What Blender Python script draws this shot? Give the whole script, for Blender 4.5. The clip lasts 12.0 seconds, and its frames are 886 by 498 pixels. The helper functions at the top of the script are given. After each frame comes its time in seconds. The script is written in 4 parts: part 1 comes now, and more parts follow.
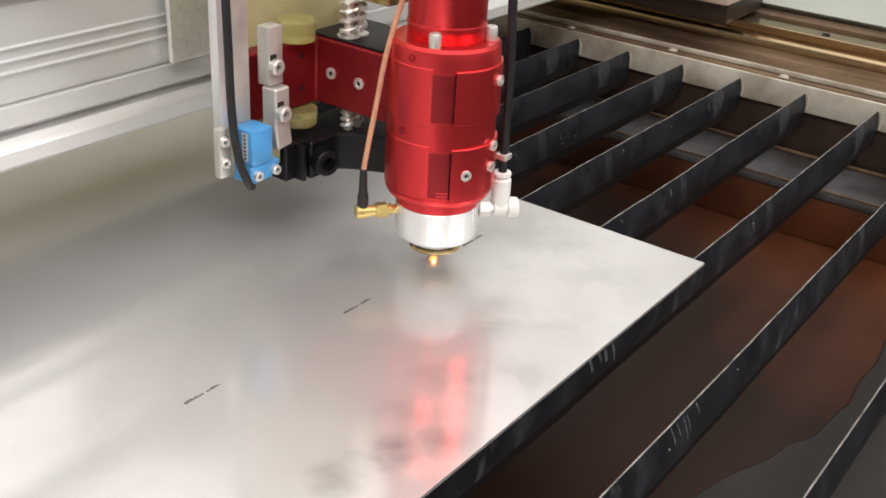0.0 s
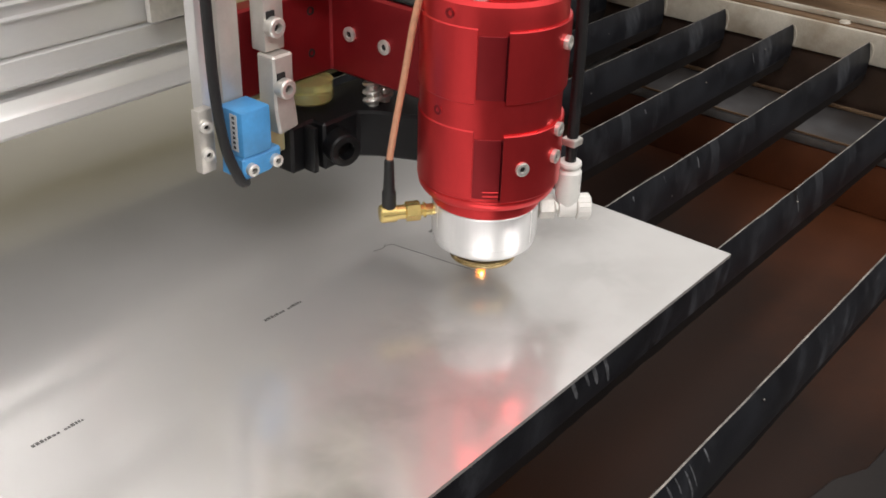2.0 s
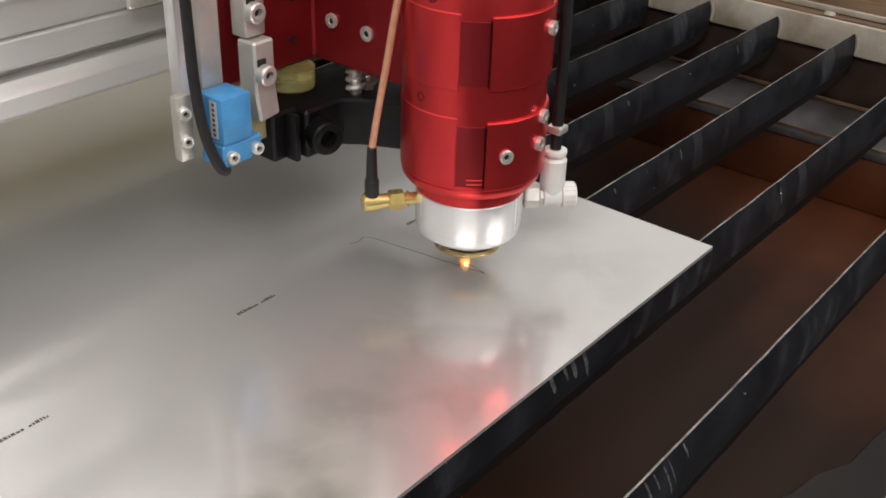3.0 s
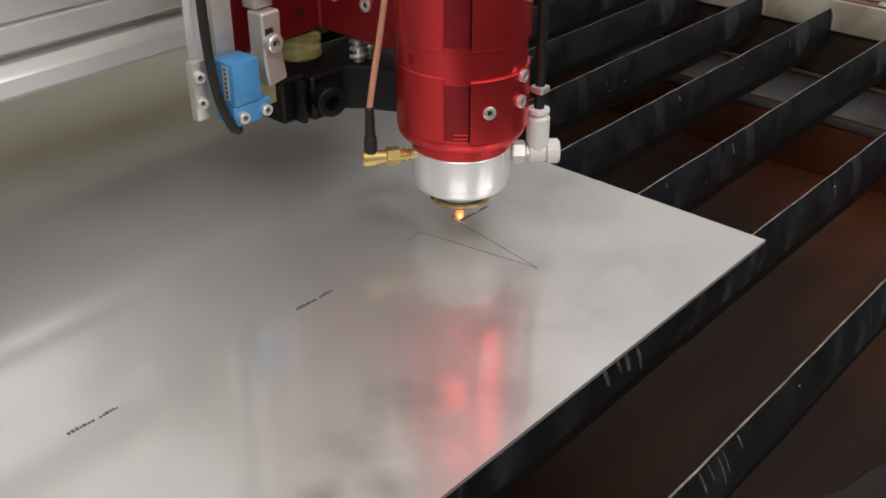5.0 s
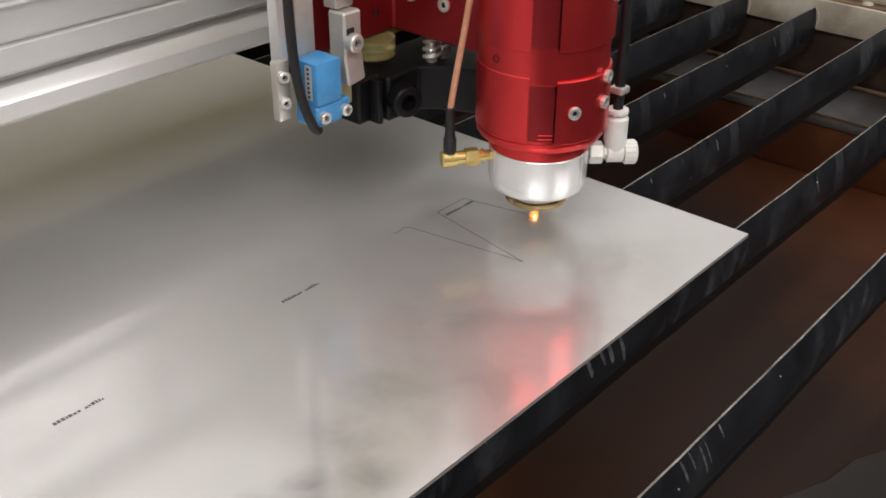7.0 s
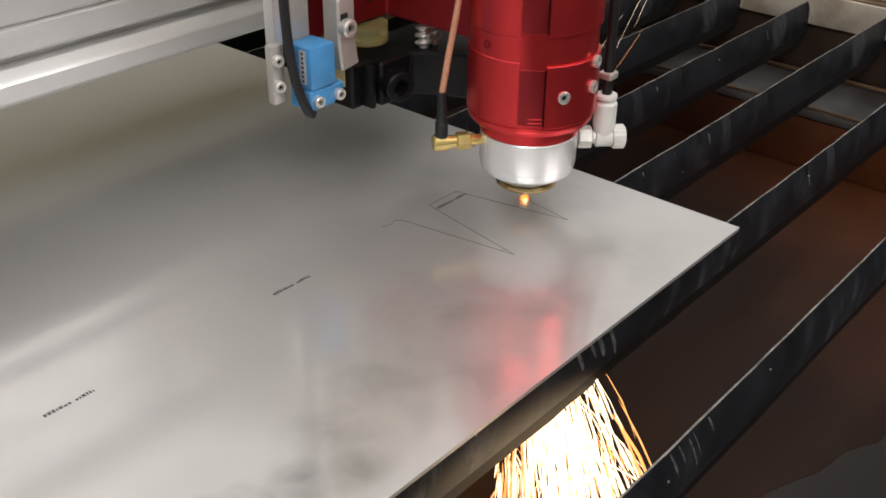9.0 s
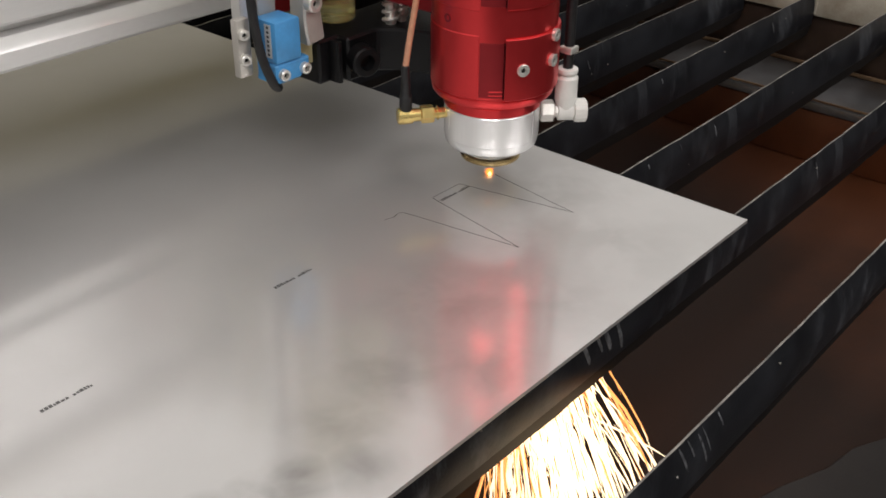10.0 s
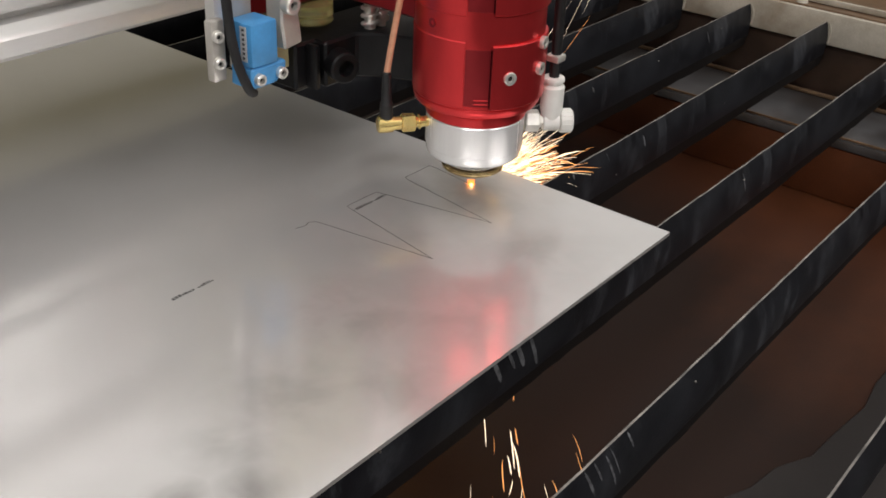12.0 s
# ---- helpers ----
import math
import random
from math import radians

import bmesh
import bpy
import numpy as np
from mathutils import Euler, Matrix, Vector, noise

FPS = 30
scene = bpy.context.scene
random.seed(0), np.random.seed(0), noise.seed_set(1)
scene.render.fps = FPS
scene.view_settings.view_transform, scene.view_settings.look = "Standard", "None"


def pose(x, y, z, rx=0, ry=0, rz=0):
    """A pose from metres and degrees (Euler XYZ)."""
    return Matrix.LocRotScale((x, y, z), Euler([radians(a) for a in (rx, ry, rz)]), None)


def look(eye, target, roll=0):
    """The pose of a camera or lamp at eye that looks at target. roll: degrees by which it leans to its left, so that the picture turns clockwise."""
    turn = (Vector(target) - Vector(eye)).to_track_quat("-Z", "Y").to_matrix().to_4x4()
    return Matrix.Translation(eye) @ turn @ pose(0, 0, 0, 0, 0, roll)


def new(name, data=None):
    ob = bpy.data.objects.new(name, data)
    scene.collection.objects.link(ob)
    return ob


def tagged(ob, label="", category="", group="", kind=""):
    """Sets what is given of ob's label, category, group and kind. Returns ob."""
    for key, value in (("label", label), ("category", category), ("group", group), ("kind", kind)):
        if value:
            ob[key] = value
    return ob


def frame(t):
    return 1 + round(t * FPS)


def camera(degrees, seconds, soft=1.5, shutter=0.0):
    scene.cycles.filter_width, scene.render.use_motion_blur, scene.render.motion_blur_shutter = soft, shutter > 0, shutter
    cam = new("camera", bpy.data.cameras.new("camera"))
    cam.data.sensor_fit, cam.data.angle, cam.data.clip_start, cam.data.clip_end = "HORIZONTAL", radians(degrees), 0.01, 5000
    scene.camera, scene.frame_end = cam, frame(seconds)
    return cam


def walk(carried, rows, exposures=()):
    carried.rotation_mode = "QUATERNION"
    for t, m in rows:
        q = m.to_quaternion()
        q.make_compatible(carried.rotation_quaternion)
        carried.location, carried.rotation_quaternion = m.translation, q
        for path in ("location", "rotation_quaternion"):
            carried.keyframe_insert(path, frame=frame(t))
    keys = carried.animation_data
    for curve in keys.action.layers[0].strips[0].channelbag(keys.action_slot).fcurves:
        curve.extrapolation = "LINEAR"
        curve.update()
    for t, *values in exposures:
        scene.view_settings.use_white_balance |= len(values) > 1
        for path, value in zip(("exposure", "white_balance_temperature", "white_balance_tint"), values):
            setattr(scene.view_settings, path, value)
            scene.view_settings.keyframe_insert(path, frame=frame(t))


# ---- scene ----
cam = camera(45.66, 12.0, soft=1.7)
PATH = [
    (0, (-0.4612, -0.1645, 0.2390), (-0.0972, 0.0925, 0.0121), 3.49),
    (0.5, (-0.4511, -0.1711, 0.2306), (-0.0937, 0.1007, 0.0106), 1.56),
    (1, (-0.4468, -0.1759, 0.2295), (-0.0891, 0.0919, 0.0051), 1.59),
    (1.5, (-0.4444, -0.1785, 0.2319), (-0.0795, 0.0763, 0.0040), 3.28),
    (1.7, (-0.394, -0.153, 0.215), (1.011, 0.902, -0.739), 2.6),
    (1.8, (-0.373, -0.146, 0.211), (0.997, 0.932, -0.770), 2.1),
    (2, (-0.3595, -0.1420, 0.2068), (-0.0212, 0.1317, -0.0395), 1.83),
    (2.5, (-0.3541, -0.1418, 0.2034), (-0.0150, 0.1299, -0.0438), 1.84),
    (3, (-0.3523, -0.1422, 0.2026), (-0.0117, 0.1269, -0.0454), 2.08),
    (3.2, (-0.3538, -0.1403, 0.2027), (-0.0151, 0.1306, -0.0460), 1.89),
    (4.8, (-0.3568, -0.1451, 0.2033), (-0.0312, 0.1428, -0.0439), 0.39),
    (5, (-0.3580, -0.1447, 0.2050), (-0.0329, 0.1419, -0.0444), 0.15),
    (5.5, (-0.3581, -0.1457, 0.2049), (-0.0303, 0.1401, -0.0418), 0.06),
    (6, (-0.3584, -0.1446, 0.2050), (-0.0288, 0.1392, -0.0415), 0.42),
    (6.5, (-0.3597, -0.1480, 0.2041), (-0.0315, 0.1365, -0.0436), 0.33),
    (8.5, (-0.3598, -0.1494, 0.2027), (-0.0287, 0.1299, -0.0471), 0.90),
    (9, (-0.3594, -0.1497, 0.2032), (-0.0301, 0.1307, -0.0477), 0.74),
    (9.5, (-0.3597, -0.1501, 0.2035), (-0.0309, 0.1298, -0.0485), 0.82),
    (10, (-0.3566, -0.1462, 0.1986), (-0.0282, 0.1342, -0.0533), 0.63),
    (10.5, (-0.3467, -0.1392, 0.1958), (-0.0190, 0.1407, -0.0577), 0.67),
    (11, (-0.3316, -0.1384, 0.1894), (0.0018, 0.1403, -0.0579), 0.67),
    (11.5, (-0.3313, -0.1409, 0.1922), (0.0047, 0.1379, -0.0514), 1.04),
    (12, (-0.3354, -0.1498, 0.1923), (0.0077, 0.1161, -0.0560), 2.47),
]
walk(cam, [(t, look(eye, target, roll)) for t, eye, target, roll in PATH],
     [(0, 0.74), (1.5, 0.64), (2.1, 0.44), (3.0, 0.30), (4.8, -0.06), (5.1, -0.05), (5.5, 0.14), (6.5, 0.30), (8.5, 0.08), (9.0, 0.14), (9.5, 0.06), (10.5, 0.0), (12, 0.16)])

# ------------------------------------------------------------------ light
world = bpy.data.worlds.new("workshop_air")
scene.world = world
world.use_nodes = True
world.node_tree.nodes["Background"].inputs[0].default_value = (1.0, 0.97, 0.92, 1)
world.node_tree.nodes["Background"].inputs[1].default_value = 0.25


def ceiling_lamp(x, y, z, sx, sy, power, tx, ty, tz):
    data = bpy.data.lights.new("ceiling_lamp", "AREA")
    data.shape, data.size, data.size_y = "RECTANGLE", sx, sy
    data.energy, data.color = power, (1.0, 0.965, 0.95)
    ob = new("ceiling_lamp", data)
    ob.matrix_world = look((x, y, z), (tx, ty, tz))
    return ob


# unseen light as wide as the ceiling, added for even brightness
ceiling_lamp(0.1, 0.2, 2.6, 6.2, 6.0, 76, 0.1, 0.2, 0)
# unseen panel below ceiling height, added to brighten the sheet from behind
ceiling_lamp(2.3, 2.5, 1.75, 4.0, 1.9, 9, 0, 0.1, 0)
# two unseen strips, added to brighten the head's open side
ceiling_lamp(-1.7, -1.0, 1.9, 1.5, 0.3, 24, -0.2, 0.1, 0)
ceiling_lamp(0.5, -2.2, 1.9, 1.5, 0.3, 24, 0.0, 0.0, 0)


# ------------------------------------------------------------------ materials
def node(nt, kind, **values):
    n = nt.nodes.new(kind)
    for key, value in values.items():
        n.inputs[key.replace("_", " ")].default_value = value
    return n


def material(name, colour, rough=0.5, metal=0.0, vary=0.15, scale=60.0, stretch=(1, 1, 1), bump=0.0, fine=900.0,
             dark=None, rough_vary=0.1, aniso=0.0, coat=0.0, spec=0.5):
    """A surface with blotches at one scale, grain at another, and a fine relief."""
    mat = bpy.data.materials.new(name)
    mat.use_nodes = True
    nt = mat.node_tree
    b = nt.nodes["Principled BSDF"]
    b.inputs["Metallic"].default_value = metal
    b.inputs["Coat Weight"].default_value = coat
    b.inputs["Specular IOR Level"].default_value = spec
    b.inputs["Anisotropic"].default_value = aniso
    tc = node(nt, "ShaderNodeTexCoord")
    mp = node(nt, "ShaderNodeMapping", Scale=stretch)
    nt.links.new(tc.outputs["Object"], mp.inputs["Vector"])
    big = node(nt, "ShaderNodeTexNoise", Scale=scale, Detail=5.0, Roughness=0.6)
    small = node(nt, "ShaderNodeTexNoise", Scale=fine, Detail=3.0)
    for n in (big, small):
        nt.links.new(mp.outputs[0], n.inputs["Vector"])
    ramp = nt.nodes.new("ShaderNodeValToRGB")
    d = dark or tuple(c * (1 - 2 * vary) for c in colour)
    ramp.color_ramp.elements[0].position, ramp.color_ramp.elements[0].color = 0.3, (*d, 1)
    ramp.color_ramp.elements[1].position, ramp.color_ramp.elements[1].color = 0.68, (*colour, 1)
    nt.links.new(big.outputs["Fac"], ramp.inputs["Fac"])
    mix = nt.nodes.new("ShaderNodeMix")
    mix.data_type, mix.blend_type = "RGBA", "MULTIPLY"
    mix.inputs["Factor"].default_value = vary
    nt.links.new(ramp.outputs[0], mix.inputs[6])
    nt.links.new(small.outputs["Fac"], mix.inputs[7])
    nt.links.new(mix.outputs[2], b.inputs["Base Color"])
    rr = node(nt, "ShaderNodeMapRange")
    rr.inputs["To Min"].default_value = max(rough - rough_vary, 0.02)
    rr.inputs["To Max"].default_value = min(rough + rough_vary, 1)
    nt.links.new(big.outputs["Fac"], rr.inputs["Value"])
    nt.links.new(rr.outputs[0], b.inputs["Roughness"])
    if bump:
        bp = node(nt, "ShaderNodeBump", Strength=bump, Distance=0.0005)
        nt.links.new(small.outputs["Fac"], bp.inputs["Height"])
        nt.links.new(bp.outputs[0], b.inputs["Normal"])
    return mat


def glow(name, colour, strength):
    mat = bpy.data.materials.new(name)
    mat.use_nodes = True
    b = mat.node_tree.nodes["Principled BSDF"]
    b.inputs["Base Color"].default_value = (*colour, 1)
    b.inputs["Emission Color"].default_value = (*colour, 1)
    b.inputs["Emission Strength"].default_value = strength
    return mat


def sheet_material():
    """Mill-finish steel: faint rolling lines along its length, cloudy smears and wiped fingermarks."""
    mat = bpy.data.materials.new("mill_steel")
    mat.use_nodes = True
    nt = mat.node_tree
    b = nt.nodes["Principled BSDF"]
    dull = nt.nodes.new("ShaderNodeBsdfPrincipled")
    for n in (b, dull):
        n.inputs["Metallic"].default_value = 1.0
    dull.inputs["Roughness"].default_value = 0.46
    dull.inputs["Metallic"].default_value = 0.68
    both = nt.nodes.new("ShaderNodeMixShader")
    nt.links.new(b.outputs[0], both.inputs[1])
    nt.links.new(dull.outputs[0], both.inputs[2])
    nt.links.new(both.outputs[0], nt.nodes["Material Output"].inputs["Surface"])
    tc = node(nt, "ShaderNodeTexCoord")
    cloud = node(nt, "ShaderNodeTexNoise", Scale=11.0, Detail=2.0, Roughness=0.5)
    mark = node(nt, "ShaderNodeTexNoise", Scale=42.0, Detail=3.0, Roughness=0.55, Distortion=0.25)
    stretch = node(nt, "ShaderNodeMapping", Scale=(9, 420, 1))
    lines = node(nt, "ShaderNodeTexNoise", Scale=1.0, Detail=3.0)
    for n in (cloud, mark, stretch):
        nt.links.new(tc.outputs["Object"], n.inputs["Vector"])
    nt.links.new(stretch.outputs[0], lines.inputs["Vector"])

    def span(source, a, c, lo, hi):
        r = node(nt, "ShaderNodeMapRange")
        r.inputs["From Min"].default_value, r.inputs["From Max"].default_value = a, c
        r.inputs["To Min"].default_value, r.inputs["To Max"].default_value = lo, hi
        nt.links.new(source, r.inputs["Value"])
        return r.outputs[0]

    # fingermarks: dark, blurred patches, gathered where the sheet was handled
    patch = nt.nodes.new("ShaderNodeMath")
    patch.operation = "MULTIPLY"
    nt.links.new(span(mark.outputs["Fac"], 0.40, 0.60, 0.30, 1.0), patch.inputs[0])
    touched = None
    for x, y, size, strength in ((-0.2444, 0.0287, 0.013, 0.8), (-0.2302, 0.0245, 0.013, 0.85), (-0.2176, 0.0235, 0.013, 0.9), (-0.2018, 0.0137, 0.014, 0.85), (-0.193, 0.031, 0.022, 0.45),
                                 (-0.168, 0.036, 0.030, 0.42), (-0.124, 0.051, 0.030, 0.42), (-0.147, 0.012, 0.030, 0.38), (-0.100, 0.026, 0.034, 0.30), (-0.050, 0.030, 0.040, 0.30),
                                 (-0.030, 0.072, 0.040, 0.36), (-0.078, 0.070, 0.030, 0.25), (-0.30, 0.09, 0.06, 0.15)):
        gap = nt.nodes.new("ShaderNodeVectorMath")
        gap.operation = "DISTANCE"
        gap.inputs[1].default_value = (x, y, 0)
        nt.links.new(tc.outputs["Object"], gap.inputs[0])
        here = span(gap.outputs["Value"], size * 0.2, size, strength, 0.05)
        if touched:
            most = nt.nodes.new("ShaderNodeMath")
            most.operation = "MAXIMUM"
            nt.links.new(touched, most.inputs[0])
            nt.links.new(here, most.inputs[1])
            here = most.outputs[0]
        touched = here
    nt.links.new(touched, patch.inputs[1])
    tone = nt.nodes.new("ShaderNodeMix")
    tone.data_type = "RGBA"
    tone.inputs[6].default_value, tone.inputs[7].default_value = (0.72, 0.711, 0.70, 1), (0.36, 0.352, 0.34, 1)
    nt.links.new(patch.outputs[0], tone.inputs["Factor"])
    for n in (b, dull):
        nt.links.new(tone.outputs[2], n.inputs["Base Color"])
    nt.links.new(span(cloud.outputs["Fac"], 0.3, 0.7, 0.14, 0.11), b.inputs["Roughness"])
    nt.links.new(span(cloud.outputs["Fac"], 0.3, 0.7, 0.77, 0.73), both.inputs[0])
    bp = node(nt, "ShaderNodeBump", Strength=0.05, Distance=0.0003)
    nt.links.new(lines.outputs["Fac"], bp.inputs["Height"])
    nt.links.new(bp.outputs[0], b.inputs["Normal"])
    return mat


def slat_material():
    """Black steel with pale vertical scuffs and a worn, shiny crest."""
    mat = material("scuffed_black_steel", (0.028, 0.030, 0.036), 0.40, 0.25, 0.3, 30, dark=(0.007, 0.007, 0.009), bump=0.1, spec=0.28)
    nt = mat.node_tree
    b = nt.nodes["Principled BSDF"]
    old = b.inputs["Base Color"].links[0].from_socket
    tc = node(nt, "ShaderNodeTexCoord")
    mp = node(nt, "ShaderNodeMapping", Scale=(48, 1, 17))
    mp.inputs["Rotation"].default_value = (0, 0.35, 0)
    nt.links.new(tc.outputs["Object"], mp.inputs["Vector"])
    n = node(nt, "ShaderNodeTexNoise", Scale=1.0, Detail=6.0, Roughness=0.72, Distortion=0.5)
    nt.links.new(mp.outputs[0], n.inputs["Vector"])
    ramp = nt.nodes.new("ShaderNodeValToRGB")
    e = ramp.color_ramp.elements
    e[0].position, e[0].color = 0.53, (0, 0, 0, 1)
    e[1].position, e[1].color = 0.70, (1, 1, 1, 1)
    nt.links.new(n.outputs["Fac"], ramp.inputs["Fac"])
    mix = nt.nodes.new("ShaderNodeMix")
    mix.data_type = "RGBA"
    mix.inputs[7].default_value = (0.105, 0.112, 0.125, 1)
    rub = node(nt, "ShaderNodeMapping", Scale=(13, 40, 13))
    nt.links.new(tc.outputs["Object"], rub.inputs["Vector"])
    worn = node(nt, "ShaderNodeTexNoise", Scale=1.0, Detail=1.0)
    info = node(nt, "ShaderNodeObjectInfo")
    shift = nt.nodes.new("ShaderNodeVectorMath")
    shift.operation = "ADD"
    nt.links.new(rub.outputs[0], shift.inputs[0])
    nt.links.new(info.outputs["Location"], shift.inputs[1])
    nt.links.new(shift.outputs[0], worn.inputs["Vector"])
    rubbed = node(nt, "ShaderNodeMapRange")
    rubbed.inputs["From Min"].default_value, rubbed.inputs["From Max"].default_value = 0.44, 0.66
    rubbed.inputs["To Min"].default_value = 0.12
    nt.links.new(worn.outputs["Fac"], rubbed.inputs["Value"])
    share = nt.nodes.new("ShaderNodeMath")
    share.operation = "MULTIPLY"
    nt.links.new(ramp.outputs[0], share.inputs[0])
    nt.links.new(rubbed.outputs[0], share.inputs[1])
    nt.links.new(share.outputs[0], mix.inputs["Factor"])
    nt.links.new(old, mix.inputs[6])
    nt.links.new(mix.outputs[2], b.inputs["Base Color"])
    return mat


STEEL_SHEET = sheet_material()
SLAT = slat_material()
CREST = material("worn_steel_crest", (0.62, 0.58, 0.53), 0.35, 0.6, 0.4, 70, dark=(0.05, 0.05, 0.05))
RED = material("red_anodised_aluminium", (0.84, 0.056, 0.062), 0.30, 0.82, 0.08, 40, (1, 1, 0.3), 0.04, 1500, rough_vary=0.05)
# the arm's own red; on the barrel it paints shade into recesses
RED_PLATE_SHADE = material("red_plate_and_recess_shade", (0.33, 0.020, 0.026), 0.40, 0.65, 0.1, 40, bump=0.05, fine=1500)
RED_DARK = material("shaded_red_slit", (0.05, 0.003, 0.005), 0.6, 0.0, 0.1, 60, spec=0.05)
# colour streaks along z paint in the ring's upright reflections
TURNED = material("turned_aluminium_painted_sheen", (0.97, 0.97, 0.96), 0.25, 0.50, 0.05, 90, (1, 1, 0.05), 0.02, 900, dark=(0.80, 0.80, 0.80), rough_vary=0.10)
ALU = material("matt_anodised_aluminium", (0.79, 0.785, 0.775), 0.36, 0.5, 0.06, 14, (0.2, 1, 1), 0.03, 1200, rough_vary=0.05)
ALU_PLATE = material("brushed_aluminium_plate", (0.68, 0.65, 0.60), 0.45, 0.6, 0.1, 60, bump=0.06)
SCREW = material("stainless_screw", (0.84, 0.82, 0.77), 0.33, 0.65, 0.1, 300)
BLACK = material("black_oxide_steel", (0.009, 0.009, 0.010), 0.40, 0.0, 0.2, 80, bump=0.08, spec=0.22)
RUBBER = material("black_rubber", (0.014, 0.014, 0.015), 0.5, 0.0, 0.2, 200, bump=0.05)
# near-black colour that gives sockets, holes and slots their inner shade
HOLE_SHADE = material("painted_hole_shade", (0.01, 0.008, 0.008), 0.7)
GOLD = material("gold_plating", (1.0, 0.78, 0.30), 0.22, 0.75, 0.1, 300)
COPPER_CABLE = material("copper_brown_cable", (0.72, 0.36, 0.22), 0.38, 0.0, 0.12, 300, bump=0.1)
WHITE = material("white_plastic", (0.80, 0.79, 0.75), 0.35, 0.0, 0.05, 120)
BLUE = material("blue_plastic", (0.08, 0.34, 0.70), 0.4, 0.0, 0.12, 90)
LABEL = material("silver_label", (0.55, 0.56, 0.57), 0.45, 0.0, 0.05, 200)
INK = material("dark_ink", (0.05, 0.05, 0.055), 0.6, 0.0, 0.1, 900)
YELLOW = material("yellow_polyurethane", (0.88, 0.83, 0.36), 0.18, 0.0, 0.1, 60)
YELLOW.node_tree.nodes["Principled BSDF"].inputs["Transmission Weight"].default_value = 0.75
PALE_YELLOW = material("yellowed_plastic_plate", (0.62, 0.56, 0.30), 0.45, 0.0, 0.12, 50)
BRASS = material("heat_tinted_brass", (0.80, 0.62, 0.32), 0.22, 1.0, 0.2, 200, dark=(0.40, 0.27, 0.12))
CREAM = material("cream_painted_steel", (0.56, 0.52, 0.44), 0.42, 0.0, 0.25, 26, bump=0.1, dark=(0.24, 0.19, 0.13))
RUSTY = material("rust_stained_steel", (0.26, 0.17, 0.10), 0.42, 0.5, 0.35, 34, (1, 0.4, 1), 0.15, dark=(0.09, 0.05, 0.03))
ROD = material("oiled_guide_rail", (0.66, 0.50, 0.30), 0.2, 1.0, 0.2, 30, (1, 0.2, 1))
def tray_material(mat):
    """Rust-brown steel with ragged, near-black shade painted in under the sheet and slats."""
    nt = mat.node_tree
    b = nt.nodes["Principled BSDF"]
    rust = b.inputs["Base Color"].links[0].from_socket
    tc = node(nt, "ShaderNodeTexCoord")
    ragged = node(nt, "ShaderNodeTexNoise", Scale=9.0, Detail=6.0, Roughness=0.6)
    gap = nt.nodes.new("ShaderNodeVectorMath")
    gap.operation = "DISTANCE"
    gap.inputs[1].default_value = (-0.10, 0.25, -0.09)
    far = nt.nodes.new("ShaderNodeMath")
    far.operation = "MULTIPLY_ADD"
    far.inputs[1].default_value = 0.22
    shade_mask = node(nt, "ShaderNodeMapRange", From_Min=0.41, From_Max=0.57, To_Min=0.86, To_Max=0.0)
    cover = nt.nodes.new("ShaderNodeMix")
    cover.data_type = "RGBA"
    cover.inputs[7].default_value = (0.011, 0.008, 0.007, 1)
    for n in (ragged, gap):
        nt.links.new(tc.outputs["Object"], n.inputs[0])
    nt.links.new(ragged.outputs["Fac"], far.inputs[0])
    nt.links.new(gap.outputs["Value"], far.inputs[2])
    nt.links.new(far.outputs[0], shade_mask.inputs["Value"])
    nt.links.new(shade_mask.outputs[0], cover.inputs["Factor"])
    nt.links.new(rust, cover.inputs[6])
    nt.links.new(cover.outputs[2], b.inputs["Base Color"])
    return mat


# rust tone is the tray's own; the dark middle is painted shade
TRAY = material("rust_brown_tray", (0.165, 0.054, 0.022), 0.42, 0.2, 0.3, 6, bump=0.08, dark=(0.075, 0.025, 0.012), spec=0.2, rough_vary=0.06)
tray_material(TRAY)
SCUFF = material("pale_rubbed_steel", (0.30, 0.31, 0.33), 0.42, 0.4, 0.4, 260, dark=(0.03, 0.03, 0.034))
CROSSBAR = material("grey_crossbar", (0.115, 0.115, 0.12), 0.45, 0.2, 0.25, 26, dark=(0.045, 0.038, 0.034))
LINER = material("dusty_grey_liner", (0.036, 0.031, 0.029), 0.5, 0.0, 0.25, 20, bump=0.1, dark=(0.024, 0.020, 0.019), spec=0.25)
REAR = material("dingy_yellow_panel", (0.38, 0.345, 0.225), 0.5, 0.0, 0.15, 12)
# soot on the bed, and painted shade on slat bottoms and beam underside
SOOT_AND_SHADE = material("sooty_and_shaded_steel", (0.016, 0.013, 0.012), 0.6, 0.1, 0.3, 18, spec=0.25)
PANEL = material("grey_green_panel", (0.42, 0.44, 0.40), 0.35, 0.0, 0.08, 9)
BLOCK = material("dark_brown_block", (0.05, 0.03, 0.022), 0.4, 0.2, 0.3, 40)
PINKISH = material("beige_painted_cover", (0.60, 0.46, 0.38), 0.4, 0.0, 0.1, 30)
WALL = material("pale_workshop_wall", (0.62, 0.61, 0.58), 0.7, 0.0, 0.08, 1.5)
FLOOR = material("grey_workshop_floor", (0.30, 0.29, 0.27), 0.6, 0.0, 0.15, 2)
KERF = material("burnt_kerf", (0.050, 0.042, 0.038), 0.7, 0.0, 0.3, 900)
PRINT = material("engraved_mark", (0.15, 0.145, 0.14), 0.6, 0.0, 0.3, 700)
SPARK = glow("white_hot_spark", (1.0, 0.83, 0.58), 1.25)
